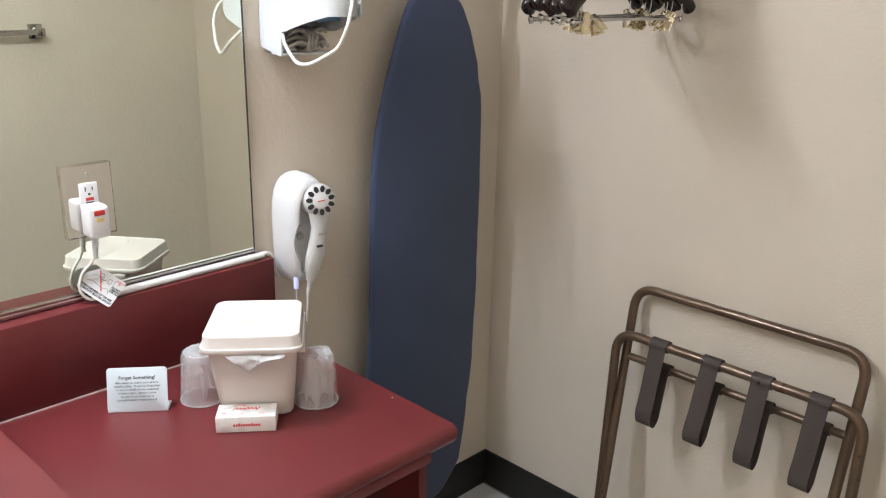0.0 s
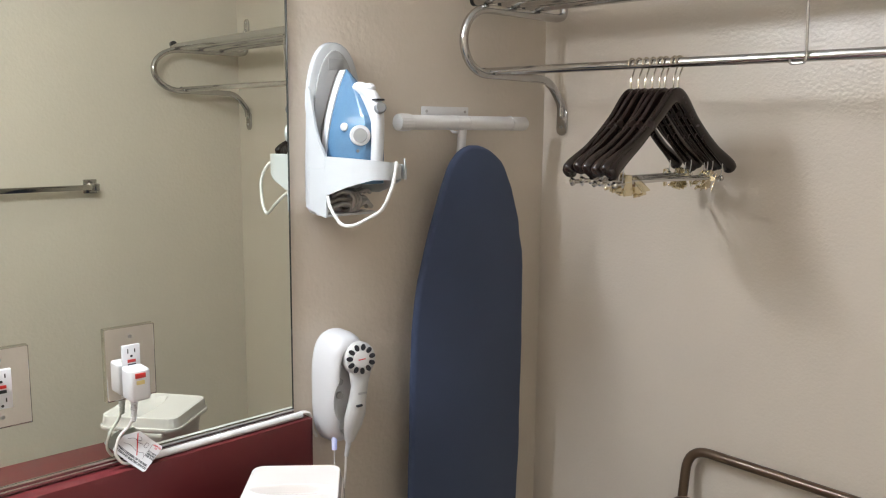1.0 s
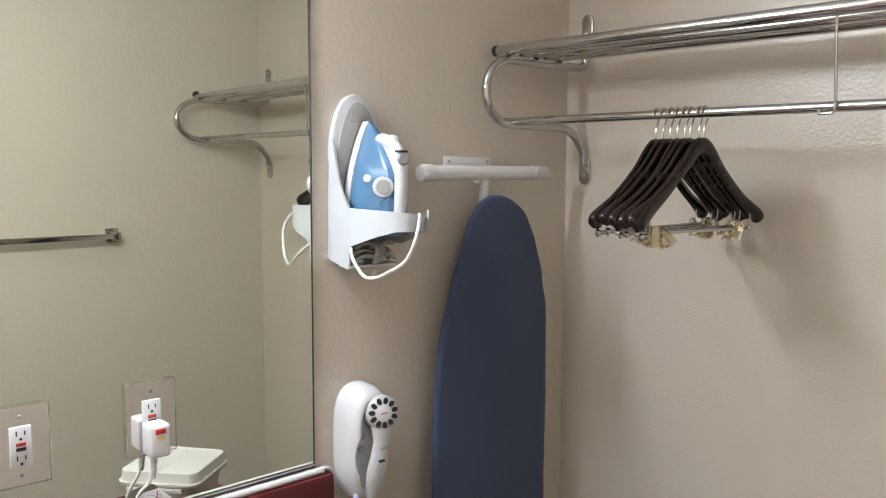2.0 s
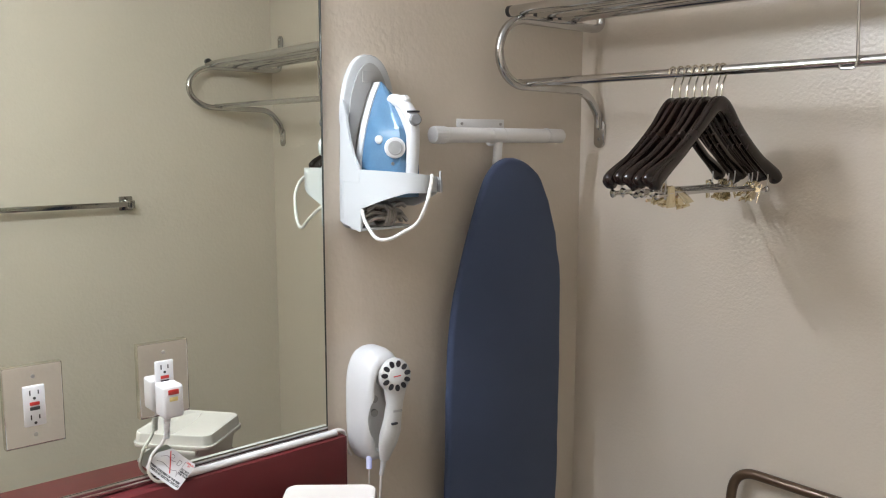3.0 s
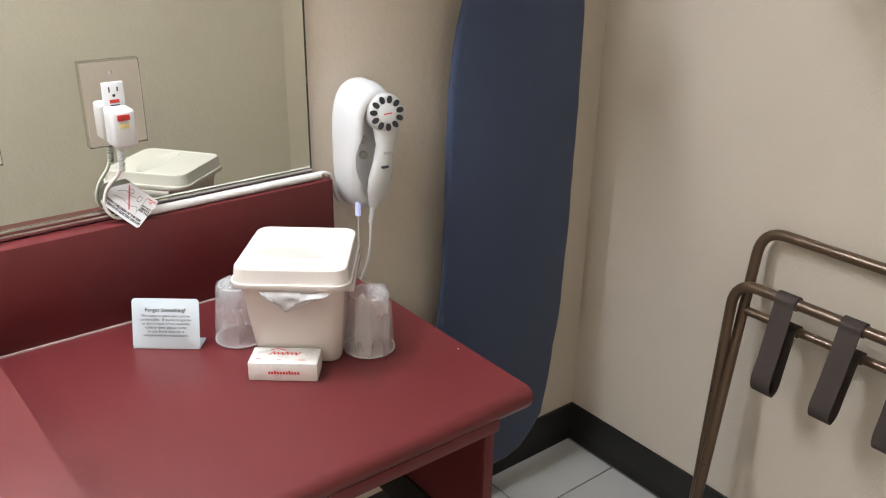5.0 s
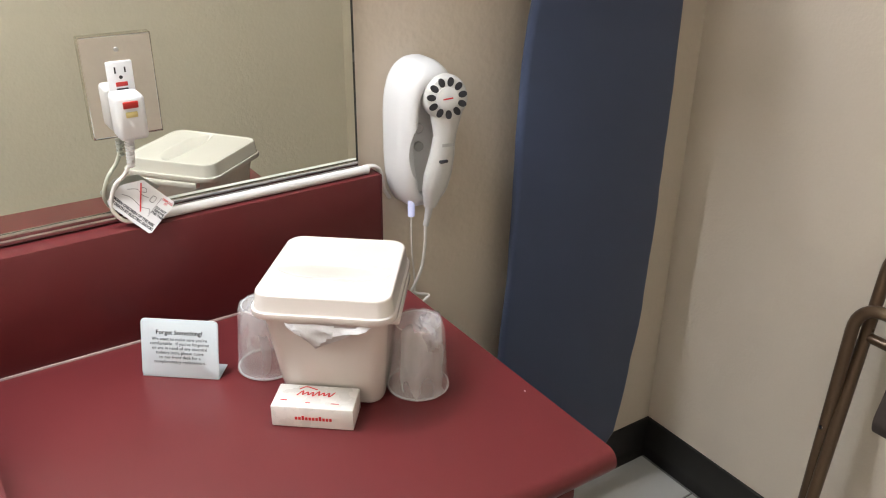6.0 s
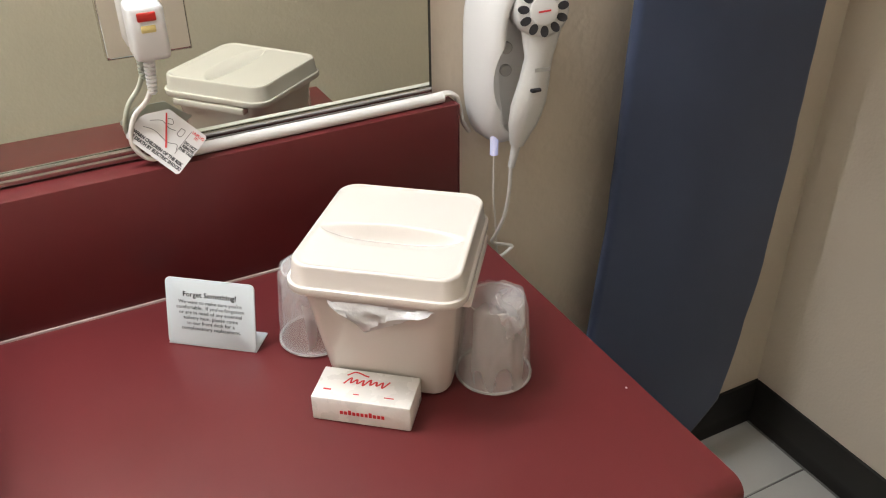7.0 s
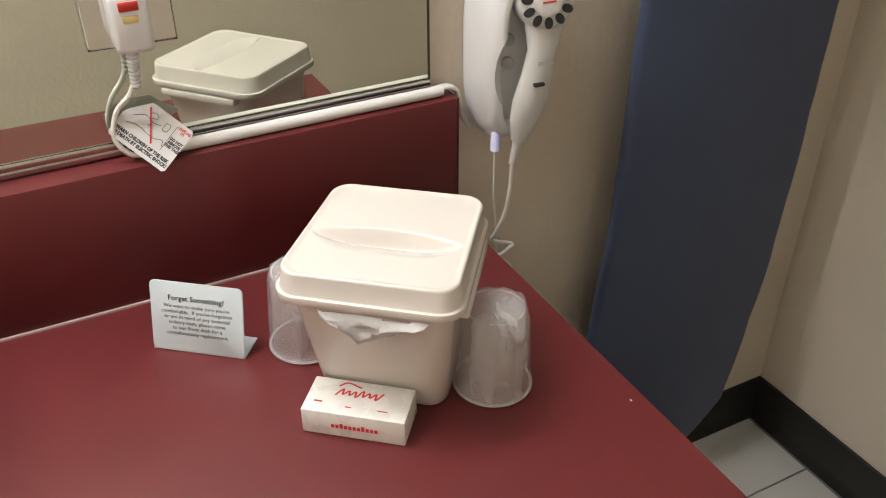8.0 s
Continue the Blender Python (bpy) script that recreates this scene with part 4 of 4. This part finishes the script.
for x in (0.490, 1.035):
    part("pivot", sweep([(x - 0.004, -0.107, 0.418), (x + 0.030, -0.107, 0.418)], 0.004, 10), STEEL, lug, world=True)
for x in (0.496, 1.070):
    part("rivet", disc((x - 0.002, -0.1175, 0.44), (-0.5, -1, 0.1), 0.0042, 0.002, 12), CHROME, lug, world=True)


def strap(xc, low_z, skew):
    """A webbing loop from the front bar down and up to the cross bar."""
    path = curve([Vector((0, y, z)) for y, z in ((-0.084, 0.700), (-0.096, 0.7075), (-0.1105, 0.698), (-0.1105, 0.682), (-0.117, 0.64), (-0.127, 0.57), (-0.136, low_z + 0.030), (-0.130, low_z + 0.004),
                                                 (-0.114, low_z - 0.007), (-0.098, low_z + 0.008), (-0.092, low_z + 0.045), (-0.086, 0.58), (-0.080, 0.612), (-0.067, 0.635), (-0.053, 0.628))], 5)
    rings = []
    for i, p in enumerate(path):
        a, b = path[max(i - 1, 0)], path[min(i + 1, len(path) - 1)]
        way = (b - a).normalized()
        n = Vector((0, -way.z, way.y)) * 0.0011
        dx = skew * (0.70 - p.z) / 0.2
        w = 0.0205
        rings.append([Vector((xc + dx - w, p.y - n.y, p.z - n.z)), Vector((xc + dx + w, p.y - n.y, p.z - n.z)), Vector((xc + dx + w, p.y + n.y, p.z + n.z)), Vector((xc + dx - w, p.y + n.y, p.z + n.z))])
    band = part("strap", loft(rings), WEB, lug, "brown webbing strap", world=True)
    part("strap_cuff", sweep([(xc - 0.0215, -0.096, 0.694), (xc + 0.0215, -0.096, 0.694)], 0.0146, 16), WEB, band, world=True)
    part("strap_cuff", sweep([(xc - 0.020 + skew * 0.3, -0.065, 0.622), (xc + 0.020 + skew * 0.3, -0.065, 0.622)], 0.0125, 14), WEB, band, world=True)


for xc, low_z, skew in ((0.612, 0.497, -0.006), (0.744, 0.500, -0.014), (0.860, 0.498, -0.006), (0.984, 0.500, -0.008)):
    strap(xc, low_z, skew)
part("strap_rivet", disc((0.858, -0.1115, 0.694), (-0.3, -1, 0.3), 0.0035, 0.002, 12), CHROME, lug, world=True)

# ---- things on the low counter; they all stand turned alike ----
TURN = 51.0
bucket = thing("ice_bucket", pose(0.287, -0.975, TOP, 0, 0, TURN), "square ivory plastic ice bucket with its lid on", "ice bucket")


def dense_ring(w, d, r, n=280):
    """A rounded rectangle with its points evenly spaced."""
    pts = round_rect(w, d, r, 8)
    pts.append(pts[0])
    run = [0.0]
    for a, b in zip(pts, pts[1:]):
        run.append(run[-1] + math.hypot(b[0] - a[0], b[1] - a[1]))
    xs = np.interp(np.linspace(0, run[-1], n, endpoint=False), run, [p[0] for p in pts])
    ys = np.interp(np.linspace(0, run[-1], n, endpoint=False), run, [p[1] for p in pts])
    return list(zip(xs, ys))


def rect_ring(w, d, r, z, dy=0.0):
    return [Vector((x, y + dy, z)) for x, y in round_rect(w, d, r, 6)]


body_rings = [rect_ring(0.118, 0.100, 0.016, 0.001, 0.006), rect_ring(0.128, 0.110, 0.018, 0.0015, 0.006), rect_ring(0.133, 0.115, 0.02, 0.006, 0.006), rect_ring(0.143, 0.134, 0.02, 0.060, 0.003), rect_ring(0.153, 0.152, 0.02, 0.116),
              rect_ring(0.157, 0.160, 0.02, 0.136), rect_ring(0.154, 0.157, 0.02, 0.1378)]


def flared(bm):
    """The bucket is a little wider at its front."""
    for v in bm.verts:
        v.co = Vector((v.co.x * 0.972 * (1 - 0.3 * v.co.y), v.co.y * 0.988 + 0.003, v.co.z * 1.022))
    return bm


part("body", flared(loft(body_rings)), IVORY, bucket)
for s in (-1, 1):
    part("side_lug", flared(box(s * 0.084 - 0.008, s * 0.084 + 0.008, -0.066, 0.058, 0.127, 0.1372, 0.0025)), IVORY, bucket)
LID_Z = 0.1668


def lid_top(x, y):
    """The crescent-shaped finger scoop across the lid, steep at its rear edge."""
    k = max(0.001, 1 - (x / 0.0765) ** 2)
    flat = max(0.001, 1 - abs(x / 0.0745) ** 4)
    y0, y1 = -0.012 - 0.026 * flat, -0.012 + 0.010 * k
    if y < y0 or y > y1 + 0.009:
        d = 0.0
    elif y < y1:
        d = (y - y0) / (y1 - y0)
        d = d * (0.4 + 0.6 * d)
    else:
        f = (y - y1) / 0.009
        d = 1 - f * f * (3 - 2 * f)
    return LID_Z - 0.0170 * d * (0.35 * flat + 0.65 * k ** 0.8)


lid_rings = [[Vector((x, y, z)) for x, y in dense_ring(w, d, r)] for w, d, r, z in (
    (0.160, 0.166, 0.020, 0.1385), (0.178, 0.184, 0.025, 0.1385), (0.180, 0.186, 0.026, 0.1400), (0.180, 0.186, 0.026, 0.1450), (0.179, 0.185, 0.025, 0.1465), (0.1735, 0.1795, 0.023, 0.1470),
    (0.172, 0.178, 0.022, 0.1485), (0.168, 0.174, 0.021, 0.1655), (0.167, 0.173, 0.021, 0.1672), (0.165, 0.171, 0.020, 0.1682), (0.161, 0.167, 0.019, 0.1682), (0.158, 0.164, 0.019, 0.1672))]
for i in range(1, 110):
    k = 1 - i / 110
    lid_rings.append([Vector((x, y, lid_top(x, y))) for x, y in dense_ring(0.155 * k, 0.161 * k, 0.019 * k)])
part("lid", flared(loft(lid_rings)), IVORY, bucket, "ivory lid with a finger scoop", sharp=50)
bag_rows = []
for i in range(9):
    v = i / 8
    row = []
    for k in range(13):
        u = k / 12 * 2 - 1
        drop = 0.027 * max(0.0, 1 - abs((u + 0.36) / (0.64 if u < -0.36 else 1.36)) ** 1.0) + 0.005
        x = u * 0.054 * (1 - 0.22 * v) + 0.008
        z = 0.1395 - drop * v
        y = -0.086 - 0.007 * math.sin(math.pi * v * 0.8) + 0.002 * v + 0.006 * noise.noise((u * 4.5, v * 3, 2)) - 0.002
        row.append(Vector((x, y, z)))
    bag_rows.append(row)
bm = bmesh.new()
grid = [[bm.verts.new(p) for p in row] for row in bag_rows]
for a, b in zip(grid, grid[1:]):
    for i in range(12):
        bm.faces.new((a[i], a[i + 1], b[i + 1], b[i]))
bmesh.ops.solidify(bm, geom=bm.faces[:], thickness=0.0006)
part("liner_bag", bm, BAG, bucket, "white plastic liner bag peeking out")

soap = thing("soap_box", pose(0.3410, -1.0354, TOP, 0, 0, 51.3), "small white wrapped soap box with red print", "soap")
SX, SY, SZ = 0.0515, 0.0242, 0.0305
part("box", box(-SX, SX, -SY, SY, 0.0005, SZ, 0.0018, 2), PAPER, soap, "glossy white paper wrap")
top_m = pose(0, 0, SZ + 0.0001)
I4 = Matrix.Identity(4)
roof = sweep(curve([(-0.024, 0.0135, 0), (-0.016, 0.0195, 0), (-0.004, 0.0155, 0), (-0.001, 0.015, 0)], 4), 0.0011, 5)
for v in roof.verts:
    v.co = Vector((v.co.x, v.co.y, SZ + 0.0002 + v.co.z * 0.15))
pen = [(-0.023 + 0.0034 * i, 0.0055 + 0.0040 * (1 if i % 2 else -1) * (1.25 if i % 6 in (0, 1) else 0.75), 0) for i in range(14)]
scrawl = sweep(curve(pen, 5), 0.0011, 5)
for v in scrawl.verts:
    v.co = Vector((v.co.x + 0.25 * (v.co.y - 0.0055), v.co.y, SZ + 0.0002 + v.co.z * 0.15))
part("red_mark", join(roof, scrawl), RED, soap, "red printed mark")
for u0, u1, v0, v1 in ((-0.042, -0.034, -0.0115, -0.0095), (-0.010, -0.004, -0.0142, -0.0130), (0.022, 0.032, -0.0136, -0.0125)):
    part("small_print", bar(u0, u1, v0, v1, top_m), RED, soap)
fm = Matrix.Translation((0, -SY - 0.0001, SZ / 2)) @ pose(0, 0, 0, 90, 0, 0)
marks2 = [bar(-0.0215 + i * 0.0043, -0.0215 + i * 0.0043 + 0.0031, -0.003, 0.0012 + 0.0018 * (i in (2, 7)), fm) for i in range(11)]
part("front_print", join(*marks2), RED, soap)

card = thing("counter_card", pose(0.1645, -1.1530, TOP, 0, 0, 52.0), "small white counter card with black print", "sign")
LEAN_M = pose(0, 0, 0.0008, 76, 0, 0)
part("face", moved(slab(round_rect(0.106, 0.081, 0.006, 4), lambda u, v, t: Vector((u, v + 0.0405, t)), -0.0012, 0.0006, 0.0003), LEAN_M), CARD, card, "white laminated face")
part("foot", box(-0.053, 0.053, 0.0, 0.036, 0.0002, 0.0018, 0.0004), CARD, card)
part("heading", lettering("Forget Something?", 0.0086, LEAN_M @ pose(0, 0.0600, 0.0011), bold=0.012), INK, card)
part("message", lettering("We want to make sure you're\ncomfortable.  If you've forgotten\nor are in need of any essential\ntoiletry item, please come\nto our front desk for a\ncomplimentary replacement.", 0.0062, LEAN_M @ pose(0, 0.0515, 0.0011), "CENTER", 1.02, 0.0), INK, card)


def cup(x, y, turn, label):
    c = thing("plastic_cup", pose(x, y, TOP, 0, 0, turn), label, "cup", "wrapped cups")
    part("cup_body", lathe([(0.0385, 0.001), (0.0385, 0.004), (0.0365, 0.005), (0.0345, 0.045), (0.0305, 0.096), (0.028, 0.099), (0.004, 0.0975)], 40, False, True), CUP, c, "clear plastic cup turned upside down")
    rings = []
    prof = [(0.0395, 0.0008), (0.0415, 0.003), (0.0412, 0.008), (0.0390, 0.013), (0.0393, 0.022), (0.0392, 0.031), (0.0385, 0.041), (0.0378, 0.051), (0.0370, 0.061), (0.0362, 0.071), (0.0354, 0.081), (0.0345, 0.090), (0.031, 0.100), (0.022, 0.1045), (0.010, 0.1052), (0.003, 0.1054)]
    for i, (r, z) in enumerate(prof):
        ring = []
        for k in range(72):
            a = k * math.tau / 72
            w = 0.0028 * noise.noise((math.cos(a) * 2.6 + turn, math.sin(a) * 2.6, z * 15)) * (0.2 if i < 3 else 1)
            w += 0.0014 * noise.noise((math.cos(a) * 6, math.sin(a) * 6 + turn, z * 18)) * (0.2 if i < 3 else 1)
            ring.append(Vector(((r + w) * math.cos(a), (r + w) * math.sin(a), max(0.0006, z + w * 0.4))))
        rings.append(ring)
    part("film_wrap", loft(rings, False, True), WRAP, c, "crinkled clear film", sharp=70)
    part("rim", moved(sweep([(0.0402 * math.cos(k * math.tau / 40), 0.0402 * math.sin(k * math.tau / 40), 0.0032) for k in range(40)], 0.0016, 6, closed=True), I4), RIM, c, "thick clear rim")
    part("upper_rim", sweep([(0.029 * math.cos(k * math.tau / 36), 0.029 * math.sin(k * math.tau / 36), 0.0975) for k in range(36)], 0.0011, 6, closed=True), RIM, c)
    flap = []
    for i in range(7):
        v = i / 6
        flap.append([Vector((0.006 + 0.036 * v, -0.018 + 0.030 * k / 4 * (1 - 0.5 * v), 0.1067 - 0.004 * v - 0.016 * v ** 3 + 0.0022 * noise.noise((v * 4, k * 1.3, turn)))) for k in range(5)])
    fb = bmesh.new()
    g = [[fb.verts.new(p) for p in row] for row in flap]
    for a, b in zip(g, g[1:]):
        for i in range(4):
            fb.faces.new((a[i], a[i + 1], b[i + 1], b[i]))
    bmesh.ops.solidify(fb, geom=fb.faces[:], thickness=0.0003)
    part("film_flap", fb, WRAP, c)


cup(0.3495, -0.8910, 20, "upside-down plastic cup wrapped in crinkled film")
cup(0.1990, -1.0410, 100, "upside-down plastic cup wrapped in clear film")

# ---- small marks of use ----
drop = thing("water_drop", (0.229, -1.476, HIGH), "small clear water drops beside the basin", "water drop")
for dx, dy, r in ((0.0, -0.006, 0.007), (0.013, 0.000, 0.0045), (-0.010, -0.002, 0.004)):
    part("drop", moved(lathe([(r, 0.0004), (r * 0.9, 0.0016), (r * 0.5, 0.0026), (r * 0.1, 0.0029)], 18), Matrix.Translation((dx, dy, 0)) @ Matrix.Diagonal((1, 0.7, 1, 1))), WATER, drop)
crumb = thing("crumb", (0.439, -0.780, TOP), "tiny white crumb lying on the counter", "crumb")
part("grain", box(-0.0013, 0.0013, -0.001, 0.001, 0.0002, 0.0014, 0.0004, 1), WHITE, crumb)

# ---- floor tiles ----
SIZE = 0.305
tile_mesh = mesh_of("tile", box(-SIZE / 2 + 0.0018, SIZE / 2 - 0.0018, -SIZE / 2 + 0.0018, SIZE / 2 - 0.0018, -0.008, 0.0, 0.0012, 1))
tile_mesh.materials.append(TILE)
cut_mesh = mesh_of("tile_cut", box(-0.0865 + 0.0018, 0.0865 + 0.0035 - 0.0018, -SIZE / 2 + 0.0018, SIZE / 2 - 0.0018, -0.008, 0.0, 0.0012, 1))
cut_mesh.materials.append(TILE)
edge_mesh = mesh_of("tile_edge", box(-SIZE / 2 + 0.0018, 0.105, -SIZE / 2 + 0.0018, SIZE / 2 - 0.0018, -0.008, 0.0, 0.0012, 1))
edge_mesh.materials.append(TILE)
for j in range(11):
    yc = -0.0180 - SIZE / 2 - j * SIZE + 0.0
    for i in range(6):
        if i == 0:
            ob, xc = new("tile", cut_mesh), 0.0885
        else:
            xc = 0.1785 + SIZE * (i - 0.5)
            ob = new("tile", edge_mesh if i == 5 else tile_mesh)
        ob.parent = floor
        ob.location = (xc, yc, 0)
